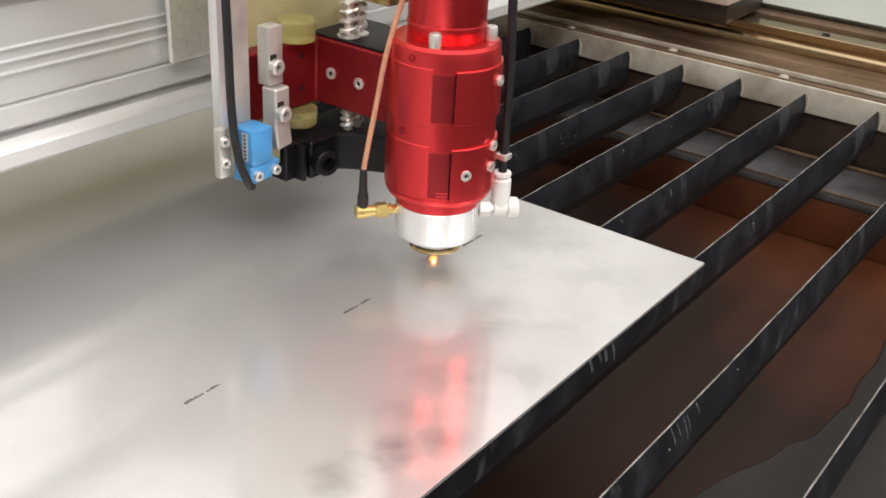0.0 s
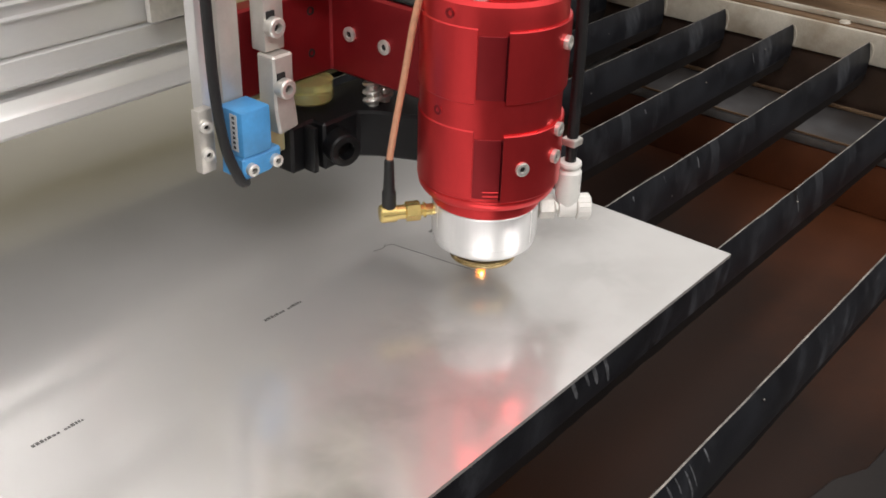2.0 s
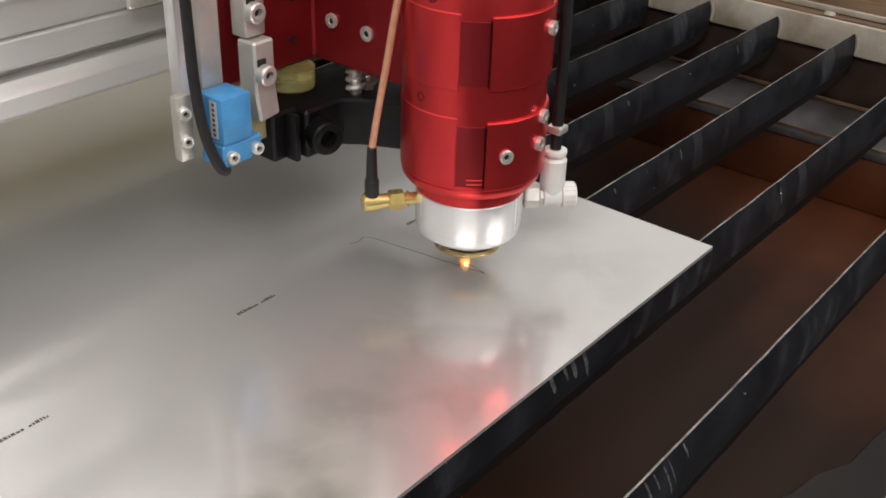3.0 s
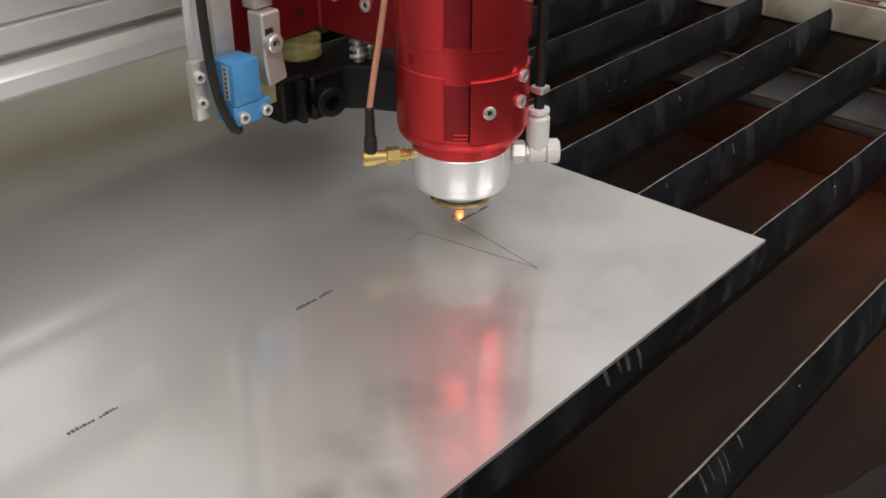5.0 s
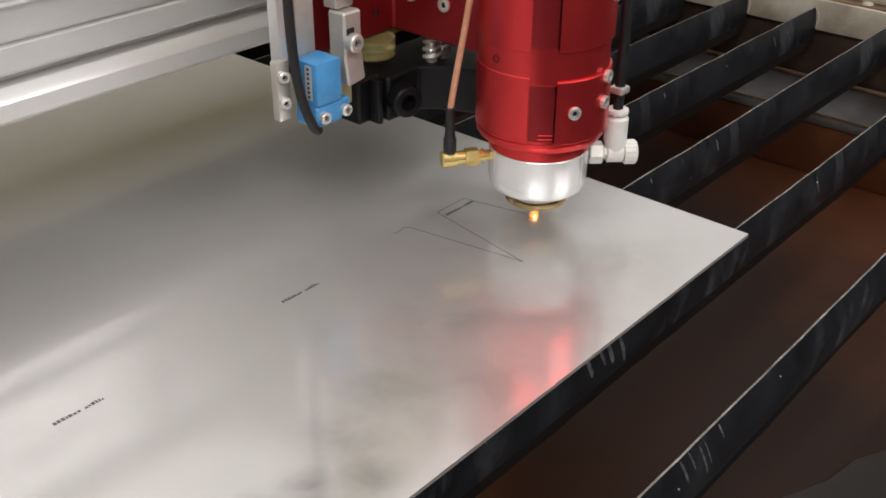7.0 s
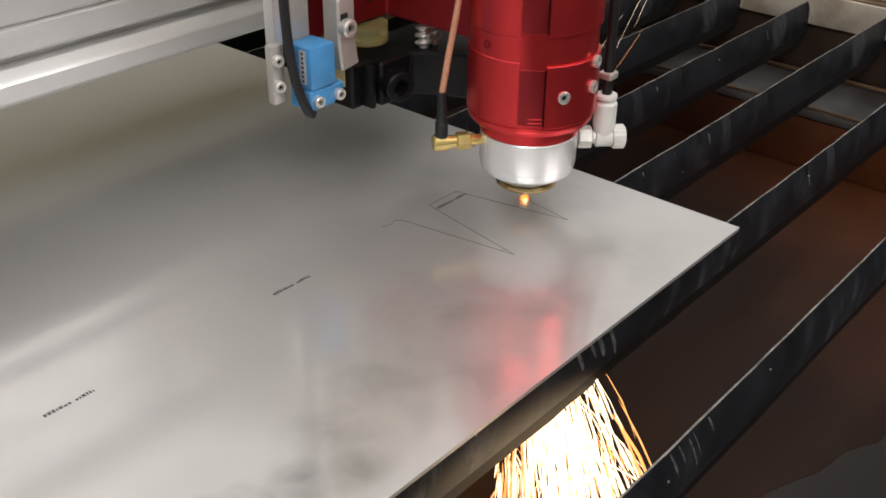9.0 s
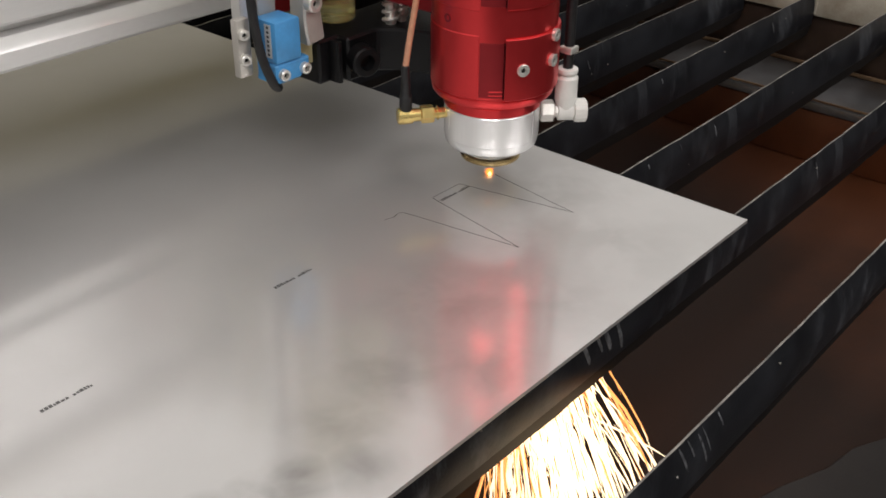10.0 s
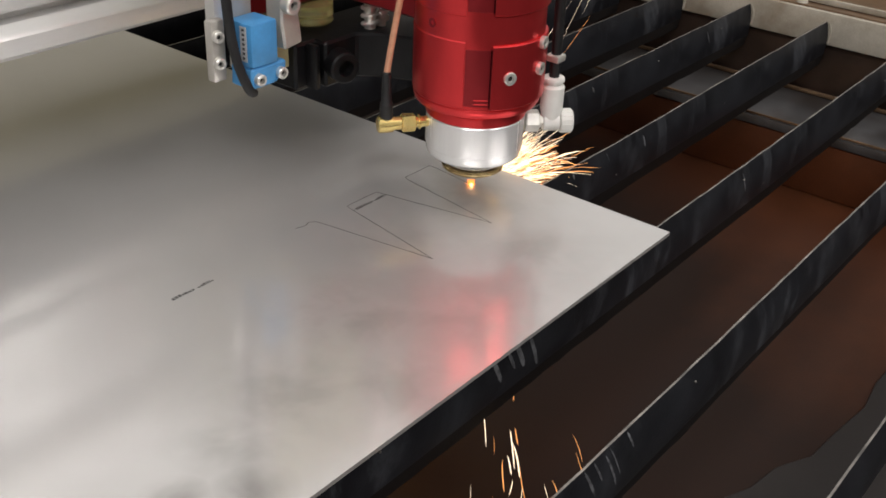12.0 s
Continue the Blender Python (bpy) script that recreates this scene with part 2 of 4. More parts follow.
EMBER = glow("orange_spark", (1.0, 0.42, 0.13), 0.85)
HOT = glow("cutting_point_glow", (1.0, 0.27, 0.05), 1.9)
CORE = glow("cutting_point_core", (1.0, 0.58, 0.24), 2.6)


# ------------------------------------------------------------------ mesh helpers
def finish(bm, name, mat, parent=None, label="", smooth=True):
    me = bpy.data.meshes.new(name)
    bmesh.ops.recalc_face_normals(bm, faces=bm.faces)
    if smooth:
        for f in bm.faces:
            f.smooth = True
        for e in bm.edges:
            if len(e.link_faces) == 2 and e.calc_face_angle(0) > radians(25):
                e.smooth = False
    bm.to_mesh(me)
    bm.free()
    for m in mat if isinstance(mat, (list, tuple)) else [mat]:
        me.materials.append(m)
    ob = new(name, me)
    ob.parent = parent
    if label:
        ob["label"] = label
    return ob


def part(name, bm, mat, parent, label=""):
    return finish(bm, name, mat, parent, label)


def box(x0, x1, y0, y1, z0, z1, bevel=0.0006, bm=None):
    bm = bm or bmesh.new()
    m = Matrix.Translation(((x0 + x1) / 2, (y0 + y1) / 2, (z0 + z1) / 2)) @ Matrix.Diagonal((x1 - x0, y1 - y0, z1 - z0, 1))
    made = bmesh.ops.create_cube(bm, size=1, matrix=m)["verts"]
    if bevel:
        edges = list({e for v in made for e in v.link_edges})
        bmesh.ops.bevel(bm, geom=edges, offset=bevel, segments=2, affect="EDGES", profile=0.5)
    return bm


def spin(profile, m=None, n=48, bm=None, a0=0.0, a1=math.tau):
    """A turned body from rows of radius and height, round z; closed at both ends where the radius is not nil."""
    bm = bm or bmesh.new()
    m = m or Matrix()
    full = abs(a1 - a0 - math.tau) < 1e-6
    count = n if full else n + 1
    rings = [[bm.verts.new(m @ Vector((r * math.cos(a0 + (a1 - a0) * i / n), r * math.sin(a0 + (a1 - a0) * i / n), z)))
              for i in range(count)] for r, z in profile]
    for a, b in zip(rings, rings[1:]):
        for i in range(n):
            j = (i + 1) % count
            bm.faces.new((a[i], a[j], b[j], b[i]))
    if full:
        for ring in (rings[0], rings[-1]):
            bm.faces.new(ring)
    else:
        for i in (0, -1):
            bm.faces.new([ring[i] for ring in rings])
    return bm


def prism(points, z0, z1, m=None, bevel=0.0005, bm=None):
    """A plate of the given outline in x and y, from z0 to z1."""
    bm = bm or bmesh.new()
    m = m or Matrix()
    low = [bm.verts.new(m @ Vector((x, y, z0))) for x, y in points]
    top = [bm.verts.new(m @ Vector((x, y, z1))) for x, y in points]
    faces = [bm.faces.new(low), bm.faces.new(top)]
    for i in range(len(points)):
        j = (i + 1) % len(points)
        faces.append(bm.faces.new((low[i], low[j], top[j], top[i])))
    if bevel:
        edges = list({e for f in faces for e in f.edges})
        bmesh.ops.recalc_face_normals(bm, faces=faces)
        bmesh.ops.bevel(bm, geom=edges, offset=bevel, segments=1, affect="EDGES")
    return bm


def tube(points, radius, bm=None, n=12, steps=6):
    """A round cable through the points, smoothed."""
    bm = bm or bmesh.new()
    pts = [Vector(p) for p in points]
    ext = [pts[0] * 2 - pts[1], *pts, pts[-1] * 2 - pts[-2]]
    line = []
    for a, b, c, d in zip(ext, ext[1:], ext[2:], ext[3:]):
        for k in range(steps):
            t = k / steps
            line.append(0.5 * (2 * b + (c - a) * t + (2 * a - 5 * b + 4 * c - d) * t * t + (3 * b - a - 3 * c + d) * t ** 3))
    line.append(pts[-1])
    up, rings = Vector((0.3, 0.9, 0.1)), []
    for i, p in enumerate(line):
        way = (line[min(i + 1, len(line) - 1)] - line[max(i - 1, 0)]).normalized()
        side = way.cross(up).normalized()
        up = side.cross(way).normalized()
        rings.append([bm.verts.new(p + radius * (math.cos(a) * side + math.sin(a) * up)) for a in (math.tau * k / n for k in range(n))])
    for a, b in zip(rings, rings[1:]):
        for k in range(n):
            bm.faces.new((a[k], a[(k + 1) % n], b[(k + 1) % n], b[k]))
    bm.faces.new(rings[0])
    bm.faces.new(rings[-1])
    return bm


def aim(place, way):
    """A frame at place whose z points along way."""
    return Matrix.Translation(place) @ Vector(way).to_track_quat("Z", "Y").to_matrix().to_4x4()


def cap_screw(parent, place, way, r=0.0024, h=0.0024, mat=None, label=""):
    """A socket cap screw with a hexagonal hole, its head standing along way."""
    m = aim(place, way)
    bm = spin([(r * 0.97, -0.0005), (r, 0), (r, h * 0.86), (r * 0.86, h), (r * 0.5, h), (r * 0.46, h * 0.45), (0.00005, h * 0.42)], m, 18)
    screw = part("screw", bm, mat or SCREW, parent, label)
    part("socket", spin([(r * 0.42, h * 0.46), (r * 0.42, h * 0.5)], m, 6), HOLE_SHADE, screw)
    return screw


# ------------------------------------------------------------------ the machine's bed and housing
def structure(name, bm, mat, label, category):
    return tagged(finish(bm, name, mat), label, category, kind="structure")


structure("floor", box(-3.2, 3.4, -3.0, 3.4, -0.92, -0.90, 0), FLOOR, "grey concrete workshop floor", "floor")
structure("ceiling", box(-3.2, 3.4, -3.0, 3.4, 2.62, 2.66, 0), WALL, "pale workshop ceiling", "ceiling")
structure("wall_north", box(-3.2, 3.4, 3.4, 3.5, -0.9, 2.62, 0), WALL, "pale painted workshop wall", "wall")
structure("wall_south", box(-3.2, 3.4, -3.1, -3.0, -0.9, 2.62, 0), WALL, "pale painted workshop wall", "wall")
structure("wall_east", box(3.4, 3.5, -3.0, 3.4, -0.9, 2.62, 0), WALL, "pale painted workshop wall", "wall")
structure("wall_west", box(-3.3, -3.2, -3.0, 3.4, -0.9, 2.62, 0), WALL, "pale painted workshop wall", "wall")

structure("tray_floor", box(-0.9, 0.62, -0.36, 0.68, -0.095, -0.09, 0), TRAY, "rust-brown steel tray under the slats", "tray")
structure("tray_wall_west", box(-0.92, -0.9, -0.36, 0.68, -0.9, 0.01, 0.001), SOOT_AND_SHADE, "sooty steel side of the cutting bed", "panel")
structure("tray_wall_south", box(-0.92, 0.64, -0.38, -0.36, -0.9, 0.01, 0.001), SOOT_AND_SHADE, "sooty steel front of the cutting bed", "panel")
structure("tray_wall_north", box(-0.92, 0.64, 0.68, 0.70, -0.9, 0.46, 0.001), REAR, "yellowed painted rear panel of the machine", "panel")
structure("tray_wall_east", box(0.62, 0.64, -0.36, 0.68, -0.9, -0.004, 0.001), SOOT_AND_SHADE, "sooty steel end of the cutting bed", "panel")


def end_rail():
    rail = tagged(new("end_rail"), "cream painted slat support rail with dirty stains", "support rail")
    part("web", box(0.3185, 0.3225, -0.32, 0.62, -0.0165, 0.0035, 0.0008), CREAM, rail)
    part("ledge", box(0.3225, 0.372, -0.32, 0.62, -0.0005, 0.0045, 0.001), RUSTY, rail, "rust-stained steel ledge")
    part("flange", box(0.330, 0.3325, -0.32, 0.62, 0.0048, 0.0085, 0.0005), CREAM, rail)
    # brown steel coloured darker to hold the shadow that falls across it
    part("skirt", box(0.3225, 0.326, -0.32, 0.62, -0.0895, -0.001, 0.0005), BLOCK, rail, "brown skirt of the rail, darkened for its shade")
    for i in range(9):
        part("weld", spin([(0.0005, -0.001), (0.004, 0.0), (0.0032, 0.0012), (0.0006, 0.0018)],
                          pose(0.3262 + 0.002 * math.sin(i * 2.1), -0.20 + i * 0.094, 0.0046), 9), CREAM, rail, "pale spatter bead")


def guide_rail():
    rail = tagged(new("guide_rail"), "oily golden linear guide rail along the bed's end", "guide rail")
    outline = [(-0.010, 0.0), (0.010, 0.0), (0.010, 0.006), (0.007, 0.009), (0.010, 0.012), (0.010, 0.018), (-0.010, 0.018),
               (-0.010, 0.012), (-0.007, 0.009), (-0.010, 0.006)]
    turn = Matrix(((1, 0, 0, 0.405), (0, 0, 1, 0), (0, 1, 0, 0.0048), (0, 0, 0, 1)))
    part("rail_bar", prism(outline, -0.34, 0.64, turn, 0.0004), ROD, rail)
    part("seat", box(0.372, 0.470, -0.34, 0.64, -0.012, 0.0046, 0.0008), RUSTY, rail, "rust-stained seat of the rail")
    for i in range(10):
        part("screw", spin([(0.0034, 0.0), (0.0034, 0.0006), (0.002, 0.0006), (0.002, 0.0002)], pose(0.405, -0.28 + i * 0.09, 0.0228), 14), SOOT_AND_SHADE, rail)


def housing():
    panel = tagged(new("side_housing"), "grey-green painted side housing above the guide rail", "housing")
    part("sloping_panel", prism([(0.458, 0.026), (0.466, 0.020), (0.70, 0.075), (0.70, 0.085)], -0.34, 0.64,
                                Matrix(((1, 0, 0, 0), (0, 0, 1, 0), (0, 1, 0, 0), (0, 0, 0, 1))), 0.0008), PANEL, panel)
    part("upright", box(0.70, 0.715, -0.34, 0.64, -0.02, 0.32, 0.001), PANEL, panel)
    part("lip", box(0.440, 0.462, -0.34, 0.64, 0.0055, 0.0215, 0.0012), RUSTY, panel, "rust-stained lip")


def bearing_block():
    block = tagged(new("gantry_carriage"), "dark brown gantry carriage with beige cover on the guide rail", "carriage")
    part("body", box(0.365, 0.445, 0.048, 0.26, 0.0235, 0.0415, 0.002), BLOCK, block)
    part("cover", box(0.350, 0.455, 0.043, 0.265, 0.0420, 0.078, 0.003), PINKISH, block, "beige painted cover")
    part("bolt", spin([(0.004, 0), (0.004, 0.003), (0.003, 0.004)], aim((0.3495, 0.11, 0.060), (-1, 0, 0)), 12), SCREW, block)
    return block


end_rail()
guide_rail()
housing()
carriage = bearing_block()


def crossbar(x0, x1, z):
    bar = tagged(new("bed_crossbar"), "dull grey steel crossbar under the slats", "crossbar", "crossbars under the slats")
    part("flat", box(x0, x1, -0.36, 0.68, z - 0.006, z, 0.001), CROSSBAR, bar)
    part("rim", box(x1 - 0.002, x1, -0.36, 0.68, z + 0.0005, z + 0.003, 0.0005), RUSTY, bar, "rust-stained raised rim")
    part("side_web", box(x0 + 0.001, x0 + 0.004, -0.36, 0.68, -0.0895, z - 0.0065, 0.0006), TRAY, bar, "rust-brown web of the crossbar")
    part("near_rim", box(x0, x0 + 0.0015, -0.36, 0.68, z + 0.0005, z + 0.002, 0.0004), RUSTY, bar, "rust-stained raised rim")


crossbar(0.258, 0.318, -0.050)
crossbar(-0.50, -0.44, -0.050)

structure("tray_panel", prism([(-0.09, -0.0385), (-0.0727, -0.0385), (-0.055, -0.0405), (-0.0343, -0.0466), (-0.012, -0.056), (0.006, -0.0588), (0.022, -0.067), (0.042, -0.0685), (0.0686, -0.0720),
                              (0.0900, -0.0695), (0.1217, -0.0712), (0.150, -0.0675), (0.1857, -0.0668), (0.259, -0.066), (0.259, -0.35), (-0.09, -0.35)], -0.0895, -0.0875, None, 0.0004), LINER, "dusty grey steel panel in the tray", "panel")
structure("tray_seam", box(-0.089, 0.258, -0.0885, -0.0868, -0.0873, -0.0862, 0.0004), CREST, "bright folded seam on the tray panel", "seam")

SLATS = (-0.2675, -0.2125, -0.158, -0.1025, -0.0466, 0.0070, 0.0615, 0.1132, 0.1625, 0.2110, 0.2590, 0.3080, 0.357, 0.406, 0.455, 0.504, 0.553)


table = tagged(new("slat_table"), "slatted cutting table of scuffed black steel blades", "cutting table")


def slat(y, seed):
    """A thin upright blade, slightly dished, its crest scorched and nicked."""
    rng = random.Random(seed)
    bm = bmesh.new()
    xs = [-0.86 + i * (0.318 + 0.86) / 130 for i in range(131)]
    front = [(-0.0004, 0.0), (-0.0019, -0.005), (-0.0028, -0.0115), (-0.0026, -0.0205), (-0.0008, -0.0282)]
    back = [(0.0014, -0.0282), (0.0, -0.0205), (-0.0006, -0.0115), (-0.0003, -0.005), (0.0003, 0.0)]
    rows = []
    for x in xs:
        nick = -abs(rng.gauss(0, 0.00025)) if rng.random() < 0.5 else 0.0
        wave = 0.00015 * math.sin(x * 23 + seed)
        sag = 0.0002 * math.sin(x * 55 + 3 * seed) + rng.gauss(0, 0.0002)
        rows.append([bm.verts.new((x, dy + wave, dz + (nick if dz == 0.0 else sag if dz < -0.025 else 0))) for dy, dz in front + back])
    for a, c in zip(rows, rows[1:]):
        for k in range(len(a)):
            j = (k + 1) % len(a)
            f = bm.faces.new((a[k], c[k], c[j], a[j]))
            # lower faces take the near-black colour in place of their shade
            f.material_index = 1 if k == len(a) - 1 else 2 if k in (3, 4) else 0
    bm.faces.new(rows[0])
    bm.faces.new(rows[-1])
    blade = part("slat", bm, (SLAT, CREST, SOOT_AND_SHADE), table, "scuffed black steel slat")
    blade.location = (0, y, -0.0016)
    part("end_weld", tube([(0.3178, -0.0018, -0.0005), (0.3182, -0.0038, -0.006), (0.3179, -0.0034, -0.0135)], 0.0007, n=6, steps=3), CREAM, blade, "pale weld along the slat's end")
    for k in range(4):
        x = rng.uniform(-0.2, 0.28)
        part("slag", spin([(0.0001, -0.0006), (0.0005, 0.0), (0.0004, 0.0003), (0.0001, 0.0004)],
                          aim((x, -0.0026, -rng.uniform(0.004, 0.016)), (0, -1, 0.2)), 7), CREST, blade, "pale slag bead")
    return blade


def scuff(blade, x, width, low, high, lean):
    """A pale rubbed streak that follows the blade's face, from low to high below its crest."""
    face = [(0.0, -0.0004), (0.005, -0.0019), (0.0115, -0.0028), (0.0205, -0.0026), (0.0282, -0.0008)]
    bm, rows = bmesh.new(), []
    for k in range(7):
        d = low + (high - low) * k / 6
        for (d0, y0), (d1, y1) in zip(face, face[1:]):
            if d0 <= d <= d1:
                y = y0 + (y1 - y0) * (d - d0) / (d1 - d0)
        w = width * (0.35 if k in (0, 6) else 1.0 - 0.07 * (k % 3))
        px = x + lean * d
        rows.append([bm.verts.new(p) for p in ((px - w, y - 0.0002, -d), (px + w, y - 0.0002, -d), (px + w, y + 0.0004, -d), (px - w, y + 0.0004, -d))])
    for a, c in zip(rows, rows[1:]):
        for k in range(4):
            bm.faces.new((a[k], a[(k + 1) % 4], c[(k + 1) % 4], c[k]))
    bm.faces.new(rows[0])
    bm.faces.new(rows[-1])
    part("scuff", bm, SCUFF, blade, "pale rubbed streak")


blades = [slat(y, i + 3) for i, y in enumerate(SLATS)]
for x, w, low, high, lean in ((-0.1085, 0.0011, 0.002, 0.0145, 0.40), (-0.1005, 0.0008, 0.002, 0.013, 0.40), (-0.0955, 0.0013, 0.003, 0.0150, 0.38), (-0.0880, 0.0010, 0.005, 0.0185, 0.35), (0.078, 0.0006, 0.003, 0.012, 0.3)):
    scuff(blades[5], x, w, low, high, lean)
rng = random.Random(31)
for x, w, low, high in ((-0.136, 0.0006, 0.001, 0.011), (-0.1310, 0.0004, 0.001, 0.008), (-0.1255, 0.0005, 0.002, 0.015), (-0.1225, 0.0003, 0.001, 0.012), (-0.1130, 0.0005, 0.001, 0.007)):
    scuff(blades[4], x, w, low, high, 0.4)
for k in range(14):
    low = rng.uniform(0.001, 0.008)
    scuff(blades[rng.choice((4, 6, 7, 8))], rng.uniform(-0.15, 0.27), rng.uniform(0.0002, 0.0006), low, low + rng.uniform(0.002, 0.007), rng.uniform(0.2, 0.5))


# ------------------------------------------------------------------ the steel sheet
def steel_sheet():
    sheet = tagged(new("steel_sheet"), "thin bright steel sheet with smears, lying on the slats", "metal sheet")
    part("plate", box(-0.84, 0.0, 0.0, 0.50, -0.0015, 0.0, 0), STEEL_SHEET, sheet)
    return sheet


def engraving(sheet, x, y):
    """A row of unreadable engraved letters, as plain bars."""
    rng = random.Random(5)
    bm = bmesh.new()
    px = x
    while px < x + 0.0172:
        w = rng.uniform(0.0006, 0.0013)
        if not 0.0084 < px - x < 0.0097:
            h = rng.uniform(0.0009, 0.0016)
            box(px, px + w, y, y + h, 0.00002, 0.00006, 0, bm)
        px += w + 0.0003
    part("engraved_mark", bm, PRINT, sheet, "dark engraved line of small letters")


sheet = steel_sheet()
for x, y in ((-0.2486, 0.1004), (-0.1577, 0.1004), (-0.0685, 0.1002), (-0.339, 0.1004)):
    engraving(sheet, x, y)

CUT = [(-1.2, -0.0953, 0.1068), (-0.8, -0.0915, 0.1056), (-0.4, -0.0885, 0.1068), (0.0, -0.0862, 0.1050), (2.5, -0.0778, 0.0544), (2.55, -0.0778, 0.0544), (4.7, -0.0694, 0.1040),
       (4.8, -0.0690, 0.1052), (5.0, -0.0640, 0.1054), (5.45, -0.0520, 0.1052), (5.6, -0.0515, 0.1030), (7.8, -0.0412, 0.0550), (8.0, -0.0412, 0.0550),
       (10.1, -0.0345, 0.1040), (10.2, -0.0335, 0.1055), (11.0, -0.0180, 0.1055), (11.1, -0.0176, 0.1030), (12.0, -0.0202, 0.0812)]


def kerf_pieces():
    """The cut, in short burnt lengths; each comes up through the steel as the beam passes it."""
    out = []
    for (t0, x0, y0), (t1, x1, y1) in zip(CUT, CUT[1:]):
        long = math.hypot(x1 - x0, y1 - y0)
        if long < 0.0004:
            continue
        n = max(1, round(long / 0.0042))
        for k in range(n):
            a, b = k / n, (k + 1) / n
            ax, ay, bx, by = x0 + (x1 - x0) * a, y0 + (y1 - y0) * a, x0 + (x1 - x0) * b, y0 + (y1 - y0) * b
            piece = part("kerf", box(-long / n * 0.53, long / n * 0.53, -0.00011, 0.00011, -0.0003, 0.00004, 0), KERF, sheet)
            out.append((piece, t0 + (t1 - t0) * b, (ax + bx) / 2, (ay + by) / 2, math.degrees(math.atan2(by - ay, bx - ax))))
    return out


kerf = kerf_pieces()


# ------------------------------------------------------------------ the gantry beam
def gantry_beam():
    beam = tagged(new("gantry_beam"), "pale anodised aluminium gantry beam with long grooves", "gantry beam")
    outline = [(-0.003, 0.0495), (-0.004, 0.0510), (-0.004, 0.0575), (-0.0032, 0.0590), (0.0005, 0.0622), (0.0065, 0.0626), (0.0065, 0.0662), (-0.0005, 0.0668), (-0.0012, 0.0680),
               (-0.0012, 0.0768), (-0.0006, 0.0772), (0.0018, 0.0774), (0.0018, 0.0784), (0.0, 0.0787)]
    for ridge in (0.0913, 0.0965, 0.1020):
        outline += [(0.0, ridge - 0.0008), (-0.0013, ridge - 0.0004), (-0.0013, ridge + 0.0002), (0.0, ridge + 0.0010)]
    outline += [(0.0, 0.1195), (0.003, 0.1197), (0.003, 0.122), (0.0, 0.1222), (0.0, 0.165), (0.002, 0.168), (0.100, 0.168), (0.100, 0.060), (0.093, 0.0495)]
    turn = Matrix(((0, 0, 1, 0), (1, 0, 0, 0), (0, 1, 0, 0), (0, 0, 0, 1)))
    part("extrusion", prism(outline, -0.84, 0.34, turn, 0.0), ALU, beam)
    part("rail", box(-0.80, 0.30, -0.008, -0.0005, 0.127, 0.139, 0.0008), ALU_PLATE, beam, "bright guide rail")
    # added strip, near-black so that the beam's underside reads as shaded
    part("bottom_strip", box(-0.84, 0.335, 0.006, 0.090, 0.0470, 0.0493, 0.0003), SOOT_AND_SHADE, beam, "added dark strip for the shade under the beam")
    part("end_plate", box(0.3405, 0.347, -0.006, 0.104, 0.046, 0.172, 0.0008), ALU_PLATE, beam)
    return beam


# ------------------------------------------------------------------ the cutting head
VIEW = Vector((0.77, 0.64, 0)).normalized()
SIDE = Vector((VIEW.y, -VIEW.x, 0))


def on_tube(side, r, z):
    """The place on a tube of radius r that lies side metres off its axis, on the open face."""
    return SIDE * side - VIEW * math.sqrt(max(r * r - side * side, 0)) + Vector((0, 0, z)), (SIDE * side - VIEW * math.sqrt(max(r * r - side * side, 1e-9))).normalized()


def shell(r0, r1, z0, z1, a0, a1, n=28):
    """A curved cover plate round the tube between two angles."""
    bm = bmesh.new()
    cols = []
    for i in range(n + 1):
        a = a0 + (a1 - a0) * i / n
        c, s = math.cos(a), math.sin(a)
        cols.append([bm.verts.new((r * c, r * s, z)) for r, z in ((r0, z0), (r1 - 0.0004, z0), (r1, z0 + 0.0004), (r1, z1 - 0.0004), (r1 - 0.0004, z1), (r0, z1))])
    for a, b in zip(cols, cols[1:]):
        for k in range(6):
            bm.faces.new((a[k], a[(k + 1) % 6], b[(k + 1) % 6], b[k]))
    bm.faces.new(cols[0])
    bm.faces.new(cols[-1])
    return bm


